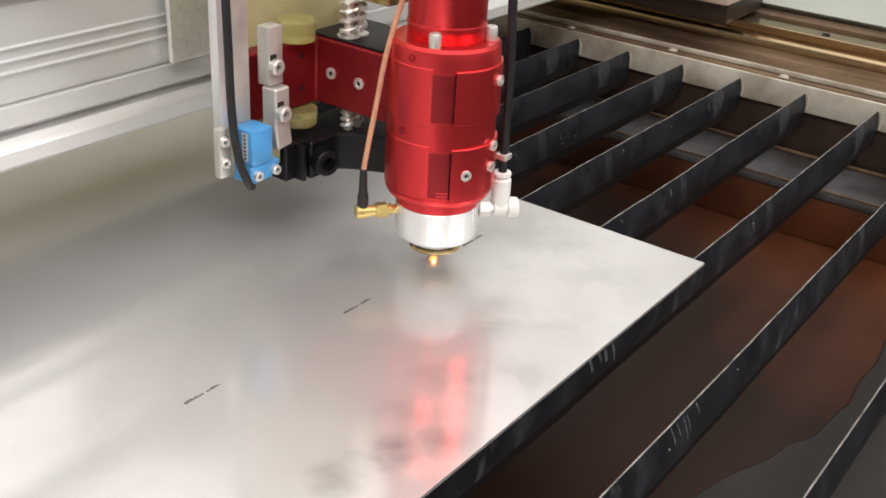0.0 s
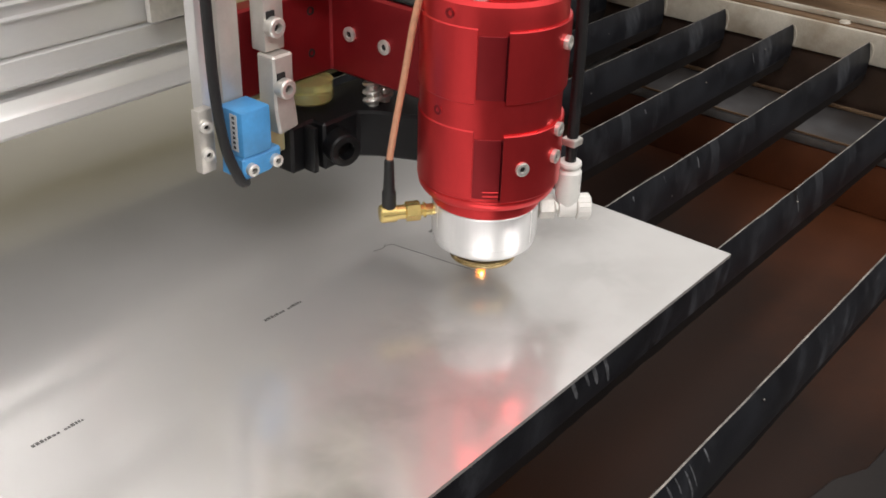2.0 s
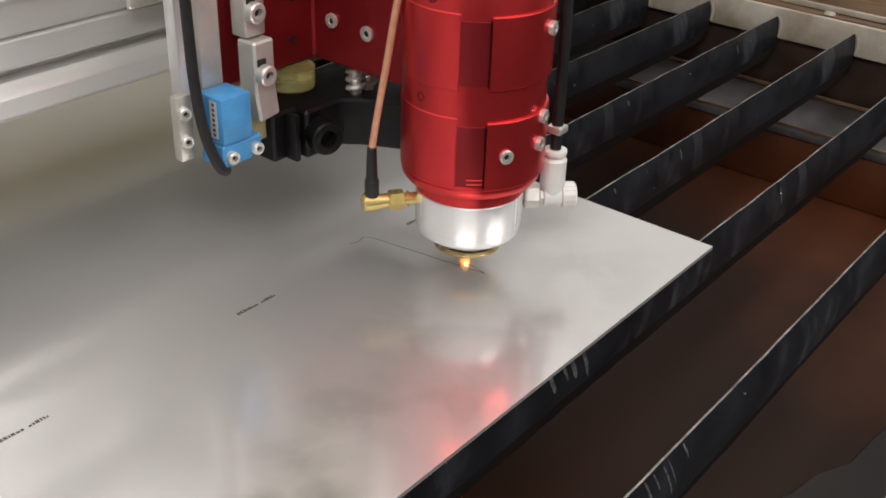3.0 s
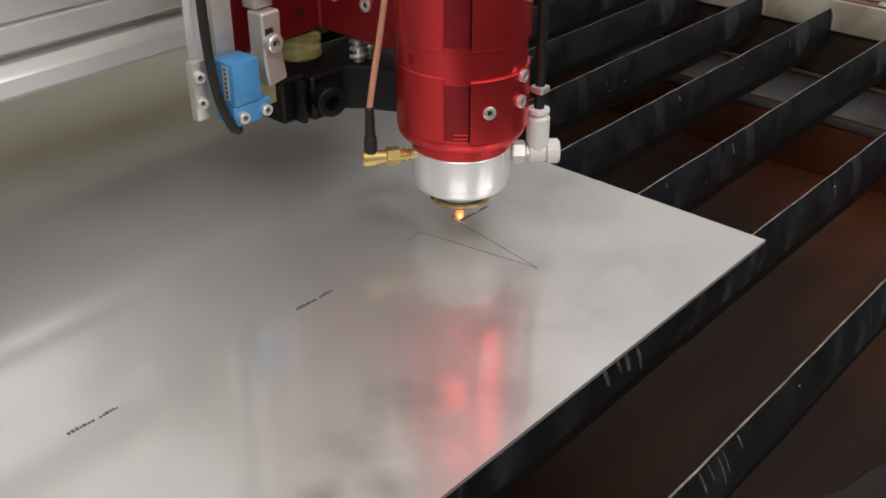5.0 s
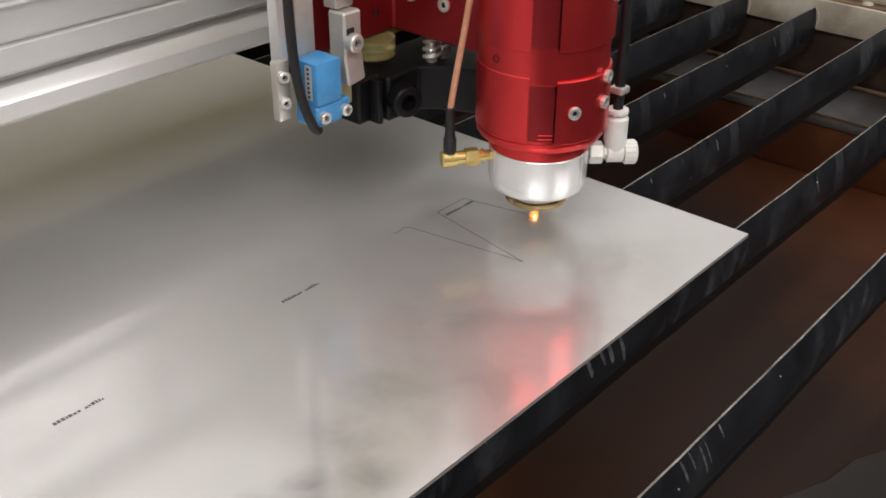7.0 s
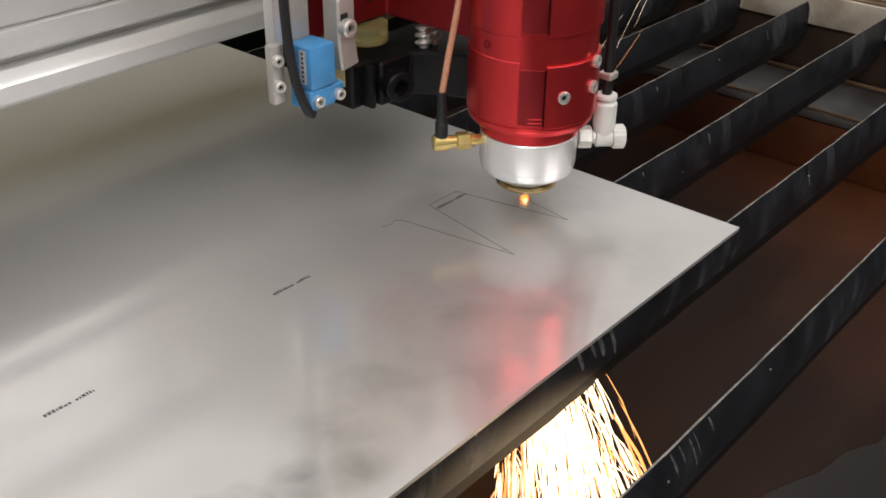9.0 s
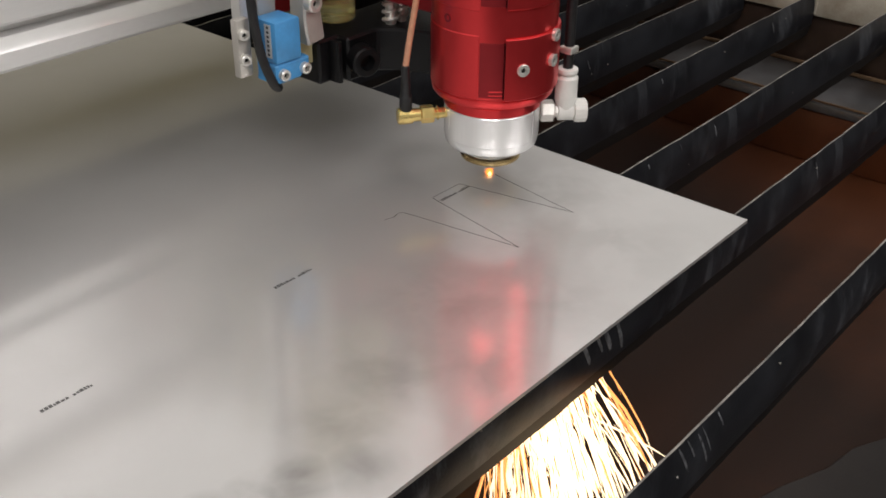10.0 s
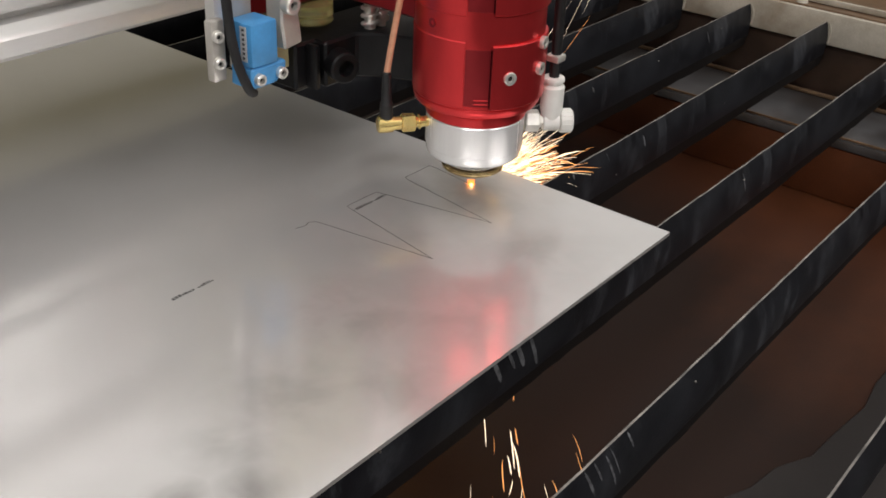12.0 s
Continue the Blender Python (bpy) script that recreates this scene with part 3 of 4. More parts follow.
def laser_head():
    head = tagged(new("laser_head"), "red anodised laser cutting head with bright nozzle ring and cables", "laser head")
    body = part("barrel", spin([(0.0185, 0.0384), (0.0226, 0.0386), (0.0240, 0.0392), (0.0248, 0.0404), (0.0250, 0.0416), (0.0250, 0.0424), (0.02465, 0.0427), (0.02465, 0.0431), (0.0250, 0.0434),
                                (0.0250, 0.1075), (0.0246, 0.1108), (0.0232, 0.1122), (0.0172, 0.1122)], n=72), RED, head)
    part("upper_tube", spin([(0.0172, 0.1123), (0.0174, 0.1128), (0.0174, 0.205), (0.0170, 0.2055)], n=56), RED, head)
    for k in range(3):
        part("tube_groove", spin([(0.0175, 0.118 + k * 0.03), (0.01775, 0.1182 + k * 0.03), (0.01775, 0.1195 + k * 0.03), (0.0175, 0.1197 + k * 0.03)], n=56), RED, head)
    # covers on the open side
    mid = math.atan2(-VIEW.y, -VIEW.x)
    part("lower_cover", shell(0.0249, 0.0262, 0.0432, 0.0680, mid + 0.14, mid + 1.75), RED, head)
    part("upper_cover", shell(0.0249, 0.0262, 0.0790, 0.1035, mid + 0.14, mid + 1.75), RED, head)
    part("lower_collar", shell(0.0249, 0.0254, 0.0432, 0.0690, mid - 2.0, mid - 0.26), RED, head)
    part("upper_collar", shell(0.0249, 0.0254, 0.0782, 0.1040, mid - 2.0, mid - 0.26), RED, head)
    # slit and recess get darker reds for the shade inside the clamp gap
    for z0, z1 in ((0.0440, 0.0665), (0.0800, 0.1020)):
        part("clamp_slit", shell(0.0249, 0.0258, z0, z1, mid + 0.120, mid + 0.136, 2), RED_DARK, head, "clamp slit with painted shade")
        part("clamp_recess", shell(0.0249, 0.0251, z0, z1, mid - 0.25, mid + 0.118, 8), RED_PLATE_SHADE, head)
    for z in (0.0450, 0.0466):
        part("foot_slot", shell(0.0249, 0.02545, z, z + 0.0006, mid - 0.10, mid + 0.26, 8), RED, head)
    for z0, z1 in ((0.0500, 0.0700), (0.0800, 0.1045)):
        m = Matrix.Rotation(mid + 1.60, 4, "Z")
        part("clamp_lug", box(0.0225, 0.0298, -0.0045, 0.0045, z0, z1, 0.0012), RED, head)
        head.children[-1].matrix_local = m
    part("lower_band", spin([(0.0180, 0.0334), (0.0198, 0.0335), (0.0200, 0.0338), (0.0200, 0.0372), (0.0196, 0.0376), (0.0194, 0.0379), (0.0194, 0.0386), (0.0186, 0.0390)], n=56), RED, head)
    part("nozzle_ring", spin([(0.0090, 0.0152), (0.0158, 0.0150), (0.0176, 0.0155), (0.0188, 0.0166), (0.0193, 0.0182), (0.0194, 0.0200), (0.0196, 0.0202), (0.0197, 0.0206), (0.0197, 0.0327), (0.0194, 0.0332), (0.0178, 0.0333)], n=64), TURNED, head, "bright turned aluminium nozzle ring")
    part("nozzle_neck", spin([(0.0092, 0.0102), (0.0094, 0.0110), (0.0110, 0.0114), (0.0112, 0.0120), (0.0098, 0.0124), (0.0096, 0.0155)], n=40), TURNED, head, "bright nozzle neck")
    part("nozzle_lip", spin([(0.0086, 0.0086), (0.0118, 0.0087), (0.0126, 0.0094), (0.0126, 0.0103), (0.0118, 0.0109), (0.0096, 0.0111)], n=48), BRASS, head, "heat-tinted brass nozzle lip")
    part("nozzle_tip", spin([(0.0012, 0.0079), (0.0030, 0.0078), (0.0060, 0.0082), (0.0085, 0.0087)], n=28), BLACK, head, "black nozzle tip")
    rng = random.Random(8)
    spot = spin([(0.0002, -0.0006), (0.0012, -0.0001), (0.0017, 0.0005), (0.0013, 0.0012), (0.0006, 0.0018), (0.0002, 0.0021)], n=12)
    for v in spot.verts:
        v.co *= rng.uniform(0.75, 1.3)
    glowing = part("cutting_glow", spot, HOT, head, "orange glow at the cutting point")
    part("glow_core", spin([(0.0002, -0.0004), (0.0007, 0.0002), (0.0008, 0.0008), (0.0005, 0.0013), (0.0002, 0.0016)], pose(-0.0012, -0.0010, 0), 10), CORE, glowing, "white-hot core of the cut")
    for k in range(7):
        a, h = rng.uniform(0, math.tau), rng.uniform(0.0012, 0.0028)
        part("fleck", spin([(0.00005, -0.0004), (0.0002, 0.0), (0.00005, 0.0009)], aim((h * math.cos(a), h * math.sin(a), rng.uniform(0.0006, 0.0018)), (math.cos(a), math.sin(a), 0.6)), 6), EMBER, glowing)
    # screws
    for s, r, z in ((0.0105, 0.0262, 0.0556), (0.0225, 0.0268, 0.0565), (0.0232, 0.0268, 0.0662), (0.0240, 0.0270, 0.0965)):
        p, w = on_tube(s, r, z)
        cap_screw(head, p - w * 0.0004, w, 0.0025, 0.0014)
    for s, r, z in ((-0.0185, 0.0251, 0.0735), (-0.0155, 0.0251, 0.1075)):
        p, w = on_tube(s, r, z)
        part("dimple", spin([(0.0017, -0.0004), (0.0017, 0.0002), (0.0010, 0.0002), (0.0008, -0.0003)], aim(p, w), 14), RED_PLATE_SHADE, body, "small countersunk hole")
    p, w = on_tube(-0.0125, 0.0251, 0.0685)
    part("witness_mark", box(-0.0012, 0.0012, -0.0002, 0.0002, -0.0002, 0.00015, 0), LABEL, body, "pale scratched witness mark")
    body.children[-1].matrix_local = aim(p, w)
    for s, d in ((-0.006, 0.0193), (0.0195, 0.0035)):
        cap_screw(head, SIDE * s - VIEW * d + Vector((0, 0, 0.1123)), (0, 0, 1), 0.0027, 0.0060)

    # gold elbow, boot and cable
    out = Vector((-0.82, 0.572, 0))
    m = aim(out * 0.0188 + Vector((0, 0, 0.0300)), out)
    plug = part("coax_plug", spin([(0.0020, 0.0), (0.0022, 0.0006), (0.0022, 0.0040), (0.0030, 0.0042), (0.0030, 0.0046), (0.0022, 0.0048), (0.0022, 0.0060)], m, 20), GOLD, head, "gold-plated right-angle cable plug")
    part("hex_nut", spin([(0.0032, 0.0060), (0.0037, 0.0064), (0.0037, 0.0112), (0.0032, 0.0116)], m, 6), GOLD, plug)
    part("elbow", spin([(0.0024, 0.0116), (0.0027, 0.0118), (0.0027, 0.0150), (0.0034, 0.0152), (0.0034, 0.0205), (0.0028, 0.0211)], m, 20), GOLD, plug)
    e = out * 0.0364
    part("boot", spin([(0.0026, 0.0325), (0.0026, 0.0385), (0.0021, 0.0395), (0.0017, 0.0510), (0.0013, 0.0515)], Matrix.Translation((e.x, e.y, 0)), 18), RUBBER, plug, "black rubber boot")
    part("stem", spin([(0.0027, 0.0285), (0.0027, 0.0326)], Matrix.Translation((e.x, e.y, 0)), 18), GOLD, plug)
    part("coax_cable", tube([(e.x, e.y, 0.0505), (e.x + 0.0015, e.y - 0.001, 0.062), (e.x + 0.005, e.y - 0.0025, 0.082), (e.x + 0.0080, e.y - 0.0040, 0.101),
                             (e.x + 0.0115, e.y - 0.006, 0.117), (e.x + 0.0145, e.y - 0.0090, 0.134), (e.x + 0.015, e.y - 0.010, 0.16), (e.x + 0.012, e.y - 0.010, 0.20)], 0.00125), COPPER_CABLE, head, "copper-brown coaxial cable")

    # air fitting with its tube
    air = Vector((0.70, -0.714, 0)).normalized()
    m = aim(air * 0.0187 + Vector((0, 0, 0.0285)), air)
    fit = part("air_fitting", spin([(0.0022, 0.0), (0.0022, 0.0012), (0.0042, 0.0014), (0.0046, 0.0020), (0.0046, 0.0066), (0.0040, 0.0072), (0.0028, 0.0074), (0.0028, 0.0085)], m, 6), SCREW, head, "white push-in air fitting with steel nut")
    part("elbow_body", spin([(0.0030, 0.0085), (0.0041, 0.0088), (0.0041, 0.0150), (0.0036, 0.0153)], m, 24), WHITE, fit, "white plastic elbow")
    knob = spin([(0.0036, 0.0153), (0.0046, 0.0156), (0.0048, 0.0166), (0.0048, 0.0200), (0.0042, 0.0207)], m, 24)
    for k in range(16):
        a = math.tau * k / 16
        box(0.0046 * math.cos(a) - 0.0003, 0.0046 * math.cos(a) + 0.0003, 0.0046 * math.sin(a) - 0.0003, 0.0046 * math.sin(a) + 0.0003, 0.0160, 0.0202, 0, knob)
        bmesh.ops.transform(knob, matrix=m, verts=knob.verts[-8:])
    part("knob", knob, WHITE, fit, "ribbed white plastic cap")
    q = air * 0.0305
    part("socket", spin([(0.0036, 0.0290), (0.0042, 0.0322), (0.0046, 0.0336), (0.0046, 0.0432), (0.0040, 0.0440), (0.0033, 0.0442), (0.0033, 0.0450)], Matrix.Translation(q), 24), WHITE, fit, "white plastic tube socket")
    part("release_ring", spin([(0.0030, 0.0450), (0.0042, 0.0452), (0.0044, 0.0460), (0.0042, 0.0470), (0.0030, 0.0472)], Matrix.Translation(q), 24), WHITE, fit)
    part("air_tube", tube([(q.x, q.y, 0.047), (q.x, q.y, 0.06), (q.x - 0.0005, q.y, 0.09), (q.x - 0.002, q.y + 0.001, 0.13), (q.x - 0.003, q.y + 0.002, 0.17), (q.x - 0.003, q.y + 0.002, 0.21)], 0.0021), RUBBER, head, "black air tube")
    part("tube_clip", box(q.x - 0.003, q.x + 0.003, q.y - 0.003, q.y + 0.003, 0.0535, 0.0565, 0.0008), SCREW, head, "small bright clip")

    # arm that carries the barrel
    arm = part("arm", prism([(-0.008, 0.0185), (0.020, 0.0185), (0.034, 0.060), (0.034, 0.079), (-0.053, 0.079), (-0.053, 0.0705), (-0.008, 0.0705)], 0.0660, 0.0985, bevel=0.0009), RED_PLATE_SHADE, head, "dark red anodised arm")
    part("arm_top", prism([(-0.0065, 0.026), (0.018, 0.026), (0.031, 0.061), (0.031, 0.076), (-0.006, 0.076)], 0.0987, 0.0996, bevel=0.0003), BLACK, arm, "dark top plate of the arm")
    for y, z in ((0.0605, 0.0826), (0.043, 0.0817)):
        cap_screw(head, (-0.0080, y, z), (-1, 0, 0), 0.0028, 0.0011)
    for z in (0.0915, 0.0755):
        part("tapped_hole", spin([(0.0016, -0.001), (0.0016, 0.0003), (0.0011, 0.0003), (0.001, -0.0005)], aim((-0.0185, 0.0704, z), (0, -1, 0)), 12), HOLE_SHADE, arm)
    # two-slot bracket
    br = part("slotted_bracket", box(-0.0500, -0.0408, 0.0600, 0.0672, 0.0855, 0.1125, 0.0008), ALU_PLATE, head, "slotted aluminium bracket")
    part("lower_half", prism([(-0.0500, 0.0850), (-0.0408, 0.0850), (-0.0408, 0.0690), (-0.0392, 0.0570), (-0.0485, 0.0555), (-0.0500, 0.0660)], 0.0560, 0.0650,
                             Matrix(((1, 0, 0, 0), (0, 0, 1, 0), (0, 1, 0, 0), (0, 0, 0, 1))), 0.0008), ALU_PLATE, br)
    for zc in (0.0950, 0.0740):
        part("slot", box(-0.0490, -0.0452, (0.0594 if zc > 0.08 else 0.0554), (0.0602 if zc > 0.08 else 0.0562), zc - 0.0035, zc + 0.0050, 0.0004), HOLE_SHADE, br)
        cap_screw(head, (-0.0468, 0.0598 if zc > 0.08 else 0.0558, zc - 0.0005), (0, -1, 0), 0.0036, 0.0036)
    # vertical side plate with sensor
    side = part("side_plate", box(-0.0652, -0.0562, 0.0656, 0.0695, 0.0500, 0.190, 0.0006), ALU_PLATE, head, "pale aluminium side plate")
    part("side_strip", box(-0.0752, -0.0710, 0.0642, 0.0695, 0.0500, 0.190, 0.0005), ALU, head, "thin pale metal strip")
    part("screw_tab", box(-0.0805, -0.0745, 0.0600, 0.0640, 0.0500, 0.0730, 0.0006), ALU_PLATE, side)
    for z in (0.0660, 0.0560):
        cap_screw(head, (-0.0783, 0.0598, z + 0.0015), (-0.3, -1, 0), 0.0022, 0.0024)
    sensor = part("proximity_sensor", box(-0.06850, -0.0555, 0.0525, 0.0652, 0.0540, 0.0708, 0.0010), BLUE, head, "blue plastic proximity sensor")
    part("foot", prism([(-0.06850, 0.0538), (-0.0510, 0.0538), (-0.0510, 0.0505), (-0.0560, 0.0458), (-0.0690, 0.0455), (-0.06850, 0.0490)], 0.0530, 0.0650, Matrix(((1, 0, 0, 0), (0, 0, 1, 0), (0, 1, 0, 0), (0, 0, 0, 1))), 0.0008), BLUE, sensor)
    part("label", box(-0.06872, -0.06855, 0.0550, 0.0585, 0.0562, 0.0695, 0), LABEL, sensor, "pale label with small dark bars")
    bars = bmesh.new()
    for k in range(7):
        box(-0.06885, -0.06874, 0.0561, 0.0573, 0.0570 + k * 0.0018, 0.0580 + k * 0.0018, 0, bars)
    part("print_bars", bars, INK, sensor)
    for x in (-0.0655, -0.0545):
        cap_screw(head, (x, 0.0532, 0.0495), (-0.1, -1, 0), 0.0023, 0.0026)
    part("sensor_cable", tube([(-0.07500, 0.0600, 0.19), (-0.07450, 0.0590, 0.12), (-0.07450, 0.0580, 0.080), (-0.07350, 0.0560, 0.060), (-0.07050, 0.0540, 0.0480), (-0.06600, 0.0560, 0.0435), (-0.0640, 0.0590, 0.0440), (-0.0620, 0.0610, 0.0500)], 0.0019), RUBBER, head, "black sensor cable")
    part("back_plate", box(-0.0560, -0.0380, 0.0655, 0.0690, 0.0440, 0.0660, 0.0006), PALE_YELLOW, head, "yellowed plate behind the sensor")
    # lower black slide block with its bolt
    blk = part("slide_block", prism([(-0.0380, 0.0620), (-0.0270, 0.0620), (-0.0270, 0.0560), (-0.0090, 0.0560), (-0.0040, 0.0500), (0.0060, 0.0300), (0.0300, 0.0300), (0.0300, 0.0820), (-0.0380, 0.0820)], 0.0345, 0.0535, bevel=0.0010), BLACK, head, "black steel slide block")
    bolt = part("shoulder_bolt", spin([(0.0062, -0.001), (0.0064, 0.0), (0.0064, 0.0075), (0.0058, 0.0082), (0.0033, 0.0082), (0.0030, 0.0040), (0.0001, 0.0038)], aim((-0.0210, 0.0556, 0.0440), (-0.35, -1, 0)), 28), BLACK, head, "black socket-head bolt")
    part("lug", box(-0.0325, -0.0300, 0.0560, 0.0618, 0.0350, 0.0532, 0.0006), BLACK, blk)
    # bumpers, plate and lead screws behind the arm
    part("bumper", spin([(0.0085, 0.0575), (0.0092, 0.0583), (0.0092, 0.0655)], pose(-0.0195, 0.0715, 0), 28), YELLOW, head, "translucent yellow bumper")
    part("bumper", spin([(0.0092, 0.0990), (0.0092, 0.1080), (0.0085, 0.1088)], pose(-0.0195, 0.0725, 0), 28), YELLOW, head, "translucent yellow bumper")
    part("bumper", spin([(0.0075, 0.1230), (0.0080, 0.1236), (0.0080, 0.150)], pose(0.0180, 0.0470, 0), 28), YELLOW, head, "translucent yellow bumper")
    part("bumper_seat", prism([(0.004, 0.036), (0.030, 0.036), (0.034, 0.060), (0.004, 0.060)], 0.1170, 0.1228, bevel=0.0006), BRASS, head, "brassy seat of a bumper")
    part("rear_plate", box(-0.0450, 0.0360, 0.0830, 0.0880, 0.0580, 0.200, 0.0008), PALE_YELLOW, head, "yellowed plastic rear plate")
    part("carriage_plate", box(-0.0040, 0.0420, 0.0890, 0.1270, 0.0640, 0.190, 0.0010), ALU_PLATE, head, "aluminium carriage plate")
    part("slider_plate", box(-0.0470, 0.0400, 0.1285, 0.1315, 0.0800, 0.190, 0.0006), SCREW, head, "polished steel slider plate on the beam")
    for x, y, r in ((0.0000, 0.0567, 0.0030), (0.0060, 0.0560, 0.0026)):
        screw = part("lead_screw", spin([(r * 0.8, 0.0385), (r * 0.8, 0.205)], pose(x, y, 0), 18), SCREW, head, "bright lead screw")
        coil = [(x + r * 1.05 * math.cos(k * 0.7), y + r * 1.05 * math.sin(k * 0.7), 0.0540 + k * 0.7 / math.tau * 0.0034) for k in range(34)]
        part("coil", tube(coil, 0.0009, n=6, steps=2), SCREW, screw)
        coil = [(x + r * 1.25 * math.cos(k * 0.7), y + r * 1.25 * math.sin(k * 0.7), 0.1010 + k * 0.7 / math.tau * 0.0044) for k in range(110)]
        part("coil", tube(coil, 0.0011, n=6, steps=2), SCREW, screw)
        part("washer", spin([(r * 1.0, 0.0997), (r * 1.9, 0.0999), (r * 1.9, 0.1008), (r, 0.1009)], pose(x, y, 0), 20), SCREW, screw)
    return head


beam = gantry_beam()
head = laser_head()


# ------------------------------------------------------------------ sparks
def spray(count, az, el, near, far, long, seed, width=0.00022, white=0.7):
    """Glowing streaks that fly out from the cut, in a fan of the given angles (degrees), each bent a little by its fall."""
    rng = random.Random(seed)
    verts, faces, mats = [], [], []
    for k in range(count):
        off = (rng.random() + rng.random()) / 2 if k % 3 else rng.random()
        a, e = radians(az[0] + (az[1] - az[0]) * off), radians(-el[0] - (el[1] - el[0]) * rng.random() ** 1.4)
        d0 = rng.uniform(near, far)
        d1 = d0 + long[0] + (long[1] - long[0]) * rng.random() ** 1.8
        way = Vector((math.cos(e) * math.cos(a), math.cos(e) * math.sin(a), math.sin(e)))
        stray = 0.35 if rng.random() < 0.12 else 0.06
        way2 = (way + Vector((rng.gauss(0, stray), rng.gauss(0, stray), rng.gauss(0, stray) - 0.05))).normalized()
        p = way * d0
        q = p + way2 * (d1 - d0)
        sag = Vector((rng.gauss(0, 0.03), rng.gauss(0, 0.03), 0.05)) * (d1 - d0)
        w = width * (0.4 + 1.5 * rng.random() ** 2)
        b = len(verts)
        line = [p.lerp(q, c) + sag * (4 * c * (1 - c)) for c in (0.0, 0.2, 0.55, 0.85, 1.0)]
        side = (q - p).cross(Vector((0.2, 0.3, 0.9))).normalized()
        up = side.cross(q - p).normalized()
        for c, thick in zip(line, (0.15, 0.7, 1.0, 0.8, 0.1)):
            verts += [c + side * w * thick, c + (up * 0.87 - side * 0.5) * w * thick, c - (up * 0.87 + side * 0.5) * w * thick]
        for i in range(4):
            for j in range(3):
                m, n = b + i * 3 + j, b + i * 3 + (j + 1) % 3
                faces.append((m, n, n + 3, m + 3))
        pale = white * (1.25 - 1.6 * abs(off - 0.5))
        mats += [0 if rng.random() < pale else 1] * 12
    me = bpy.data.meshes.new("spark_spray")
    me.from_pydata(verts, [], faces)
    me.materials.append(SPARK)
    me.materials.append(EMBER)
    for f, i in zip(me.polygons, mats):
        f.material_index = i
    return tagged(new("spark_spray", me), "white-hot orange sparks flying out from the cut", "sparks", kind="stuff")


HEAD = [
    (0, -0.0908, 0.1022),
    (0.5, -0.0796, 0.0977),
    (1, -0.0787, 0.0864),
    (1.5, -0.0771, 0.0753),
    (2, -0.0799, 0.0649),
    (2.5, -0.0782, 0.0533),
    (3, -0.0764, 0.0645),
    (3.2, -0.0756, 0.0693),
    (4.4, -0.0708, 0.0972),
    (4.7, -0.0697, 0.1038),
    (4.8, -0.0695, 0.1043),
    (5, -0.0652, 0.1040),
    (5.5, -0.0534, 0.1043),
    (6, -0.0502, 0.0959),
    (6.5, -0.0475, 0.0844),
    (7, -0.0452, 0.0730),
    (7.5, -0.0430, 0.0614),
    (7.75, -0.0420, 0.0556),
    (7.9, -0.0416, 0.0546),
    (8.05, -0.0413, 0.0563),
    (8.5, -0.0403, 0.0670),
    (9, -0.0388, 0.0786),
    (9.5, -0.0371, 0.0907),
    (10, -0.0358, 0.1020),
    (10.1, -0.0352, 0.1036),
    (10.2, -0.0338, 0.1041),
    (10.5, -0.0278, 0.1041),
    (11, -0.0176, 0.1035),
    (11.5, -0.0192, 0.0922),
    (12, -0.0202, 0.0812),
]

def head_at(t):
    for (t0, x0, y0), (t1, x1, y1) in zip(HEAD, HEAD[1:]):
        if t <= t1:
            k = (t - t0) / (t1 - t0)
            return x0 + (x1 - x0) * k, y0 + (y1 - y0) * k
    return HEAD[-1][1:]


def burst_rows(bursts, away, lift=0):
    """Under the sheet the sparks fly away from the open side; in a burst (start, end, turn) they are blown out into view."""
    rows = {}

    def turning(s, e, turn, t):
        a, b = turn if isinstance(turn, tuple) else (turn, turn)
        return a + (b - a) * (min(max(t, s), e) - s) / (e - s) + 1.5 * math.sin(t * 23)

    times = sorted({0.0, 12.0, *(t / 2 for t in range(25))})
    def turn_at(t):
        for s, e, turn in bursts:
            if s <= t <= e:
                return turning(s, e, turn, t)
        return away
    for s, e, turn in bursts:
        for t, k in ((s - 0.2, 0), (s - 0.1, 0.5), (s, 1), ((s + e) / 2, 1), (e, 1), (e + 0.1, 0.5), (e + 0.2, 0)):
            if 0 <= t <= 12:
                x, y = head_at(t)
                rows[round(t, 2)] = pose(x, y, -0.002 if k == 1 or not lift else -0.014, 0, -lift if k == 1 else 0, away + (turning(s, e, turn, t) - away) * k)
    for t in times:
        near = [b for b in bursts if b[0] - 0.2 <= t <= b[1] + 0.2]
        if not near or turn_at(t) != away:
            x, y = head_at(t)
            rows.setdefault(round(t, 2), pose(x, y, -0.002 if turn_at(t) != away or not lift else -0.014, 0, -lift if turn_at(t) != away else 0, turn_at(t)))
    return sorted(rows.items(), key=lambda r: r[0])


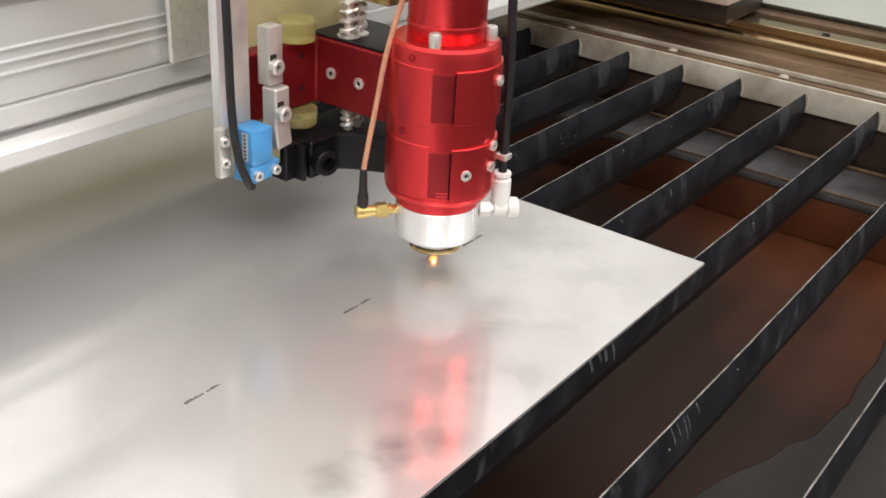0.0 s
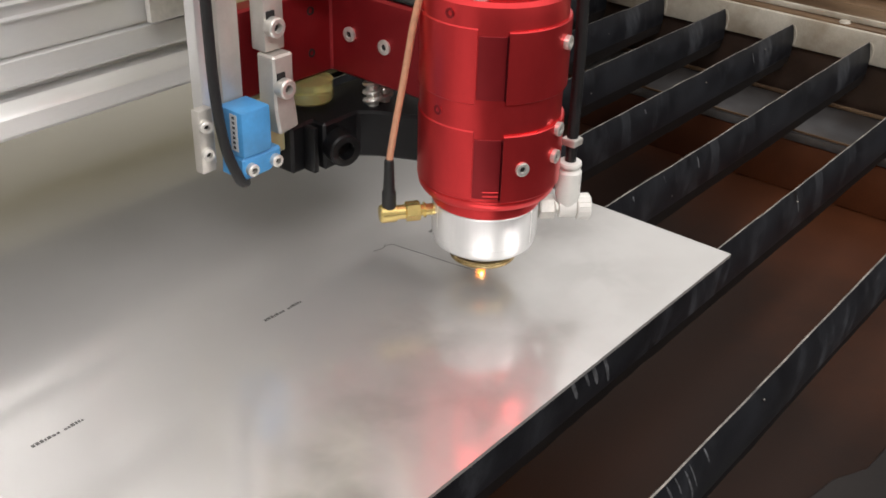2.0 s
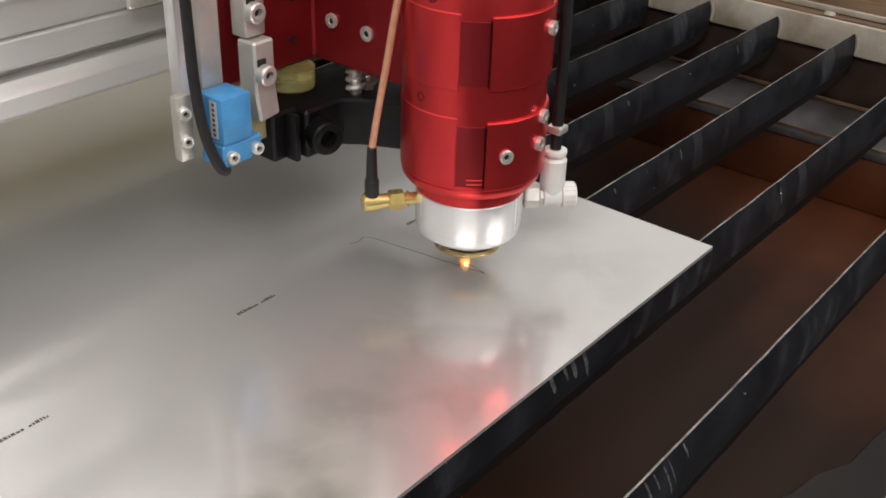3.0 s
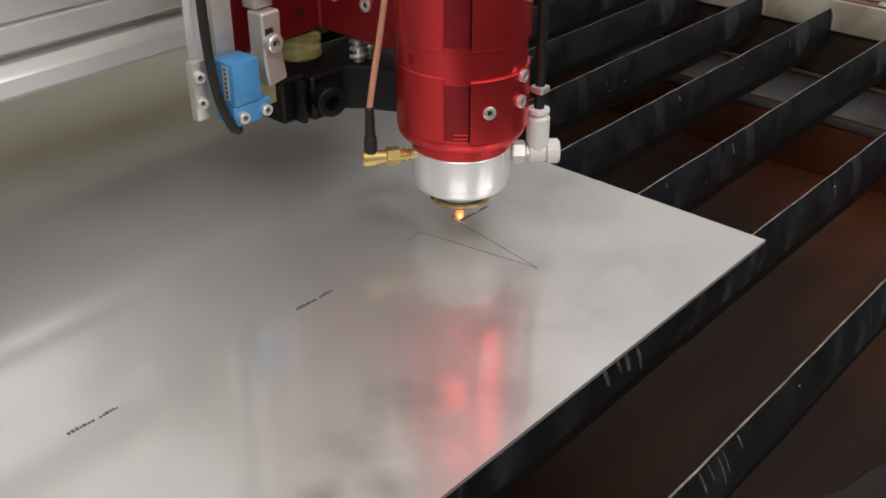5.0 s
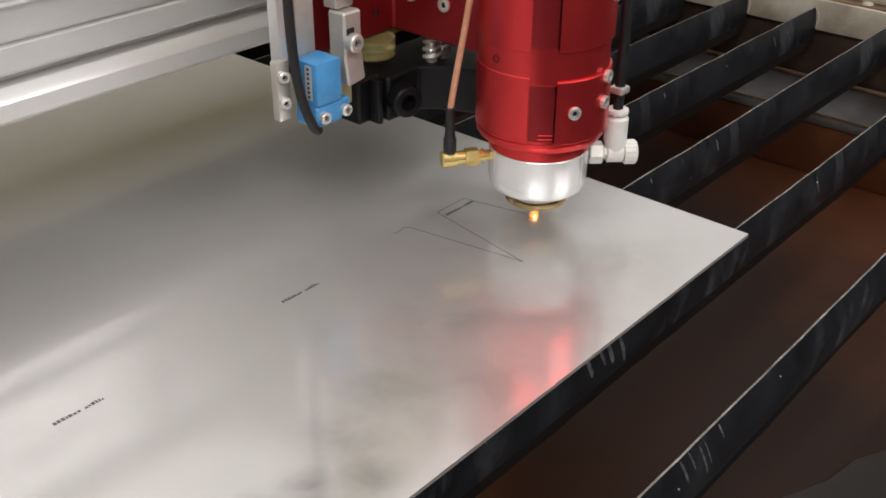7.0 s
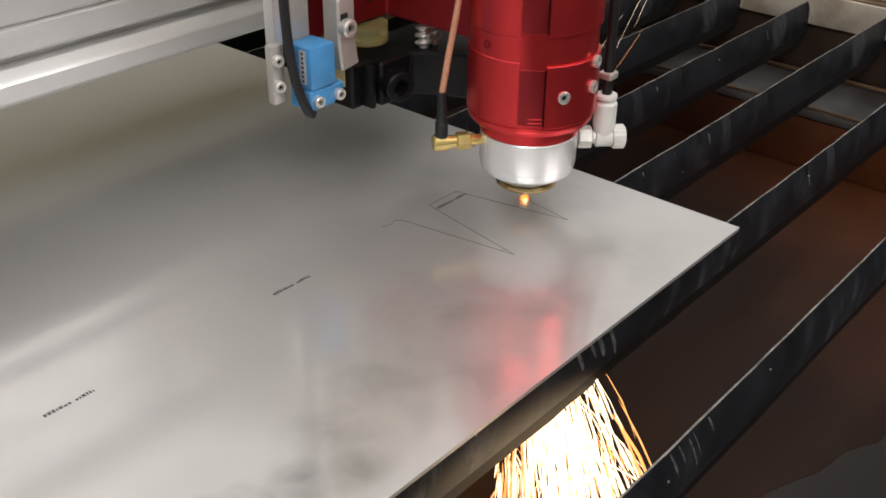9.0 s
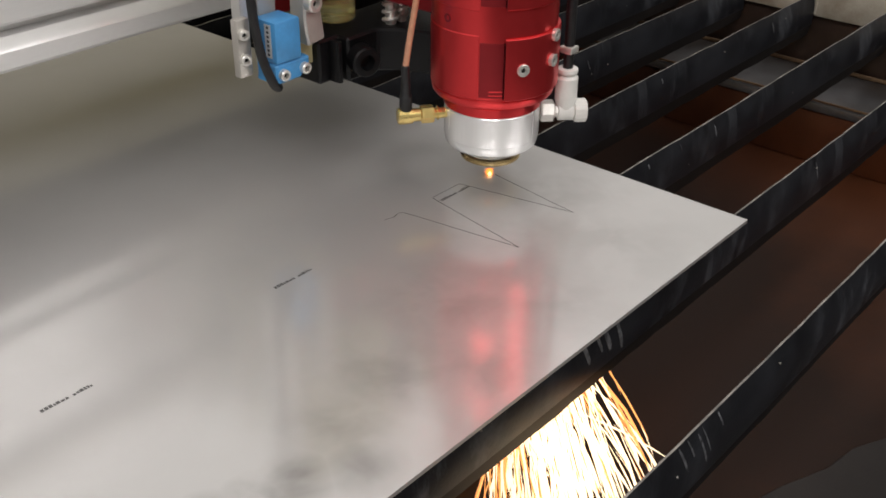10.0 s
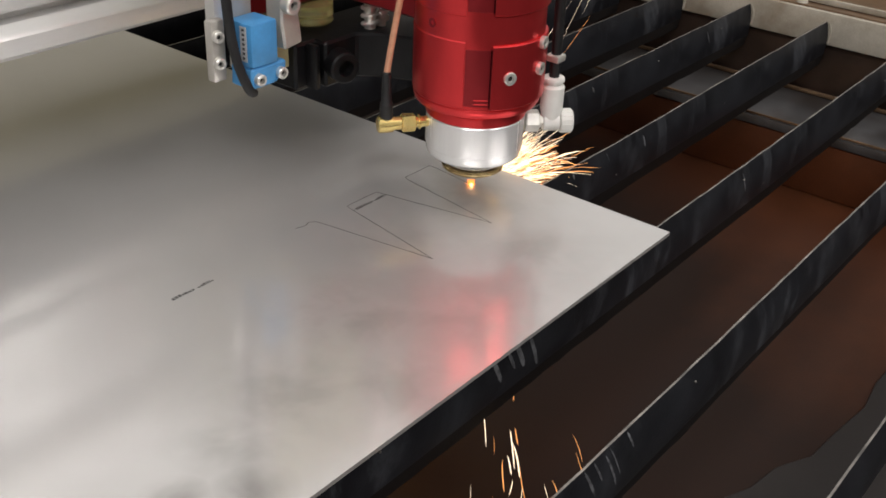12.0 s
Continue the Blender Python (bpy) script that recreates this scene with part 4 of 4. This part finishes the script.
dense = spray(760, (-144, -115), (18, 50), 0.07, 0.15, (0.010, 0.045), 11, 0.00040, 0.95)
early = spray(820, (-146, -116), (18, 48), 0.05, 0.12, (0.010, 0.045), 21, 0.00060, 0.97)
late = spray(820, (-144, -119), (18, 48), 0.05, 0.12, (0.010, 0.045), 22, 0.00060, 0.97)
wide = spray(230, (-148, -58), (16, 52), 0.045, 0.12, (0.008, 0.045), 12, 0.00034, 0.8)
few = spray(26, (-150, -118), (20, 45), 0.085, 0.14, (0.006, 0.016), 13)
rear = spray(800, (-30, 58), (3, 26), 0.020, 0.042, (0.005, 0.024), 14, 0.00014, 0.85)
fliers = spray(9, (-12, 22), (3, 22), 0.035, 0.10, (0.010, 0.060), 15, 0.00011, 0.6)
sprays = [
    (early, burst_rows([(2.17, 2.42, 4)], -78)),
    (late, burst_rows([(2.6, 2.80, -3)], -78)),
    (dense, burst_rows([(8.75, 10.1, (-5, 4))], -78)),
    (wide, burst_rows([(2.17, 2.80, 0)], -110)),
    (few, burst_rows([(1.4, 1.75, -9), (4.7, 4.9, 0), (6.3, 6.7, -8), (8.1, 8.3, 15), (10.3, 10.75, -7), (11.2, 11.5, -10), (11.8, 12.0, 2)], -78)),
    (fliers, burst_rows([(8.6, 9.05, 0), (11.75, 12.0, 0)], 140, 48)),
    (rear, burst_rows([(8.75, 8.9, 0), (11.75, 12.0, 0)], 140, 15)),
]



def motions():
    walk(head, [(t, pose(x, y, 0)) for t, x, y in HEAD])
    walk(beam, [(t, pose(0, y + 0.137, 0)) for t, x, y in HEAD])
    walk(carriage, [(t, pose(0, y, 0)) for t, x, y in HEAD])
    for piece, t, x, y, turn in kerf:
        low, high = pose(x, y, -0.0009, 0, 0, turn), pose(x, y, 0, 0, 0, turn)
        if t <= 0.1:
            walk(piece, [(0, high), (12, high)])
        else:
            rows = [(0, low), (max(t - 0.1, 0.03), low), (t, high)]
            walk(piece, rows + ([(12, high)] if t < 11.9 else []))
    for ob, rows in sprays:
        walk(ob, rows)


motions()
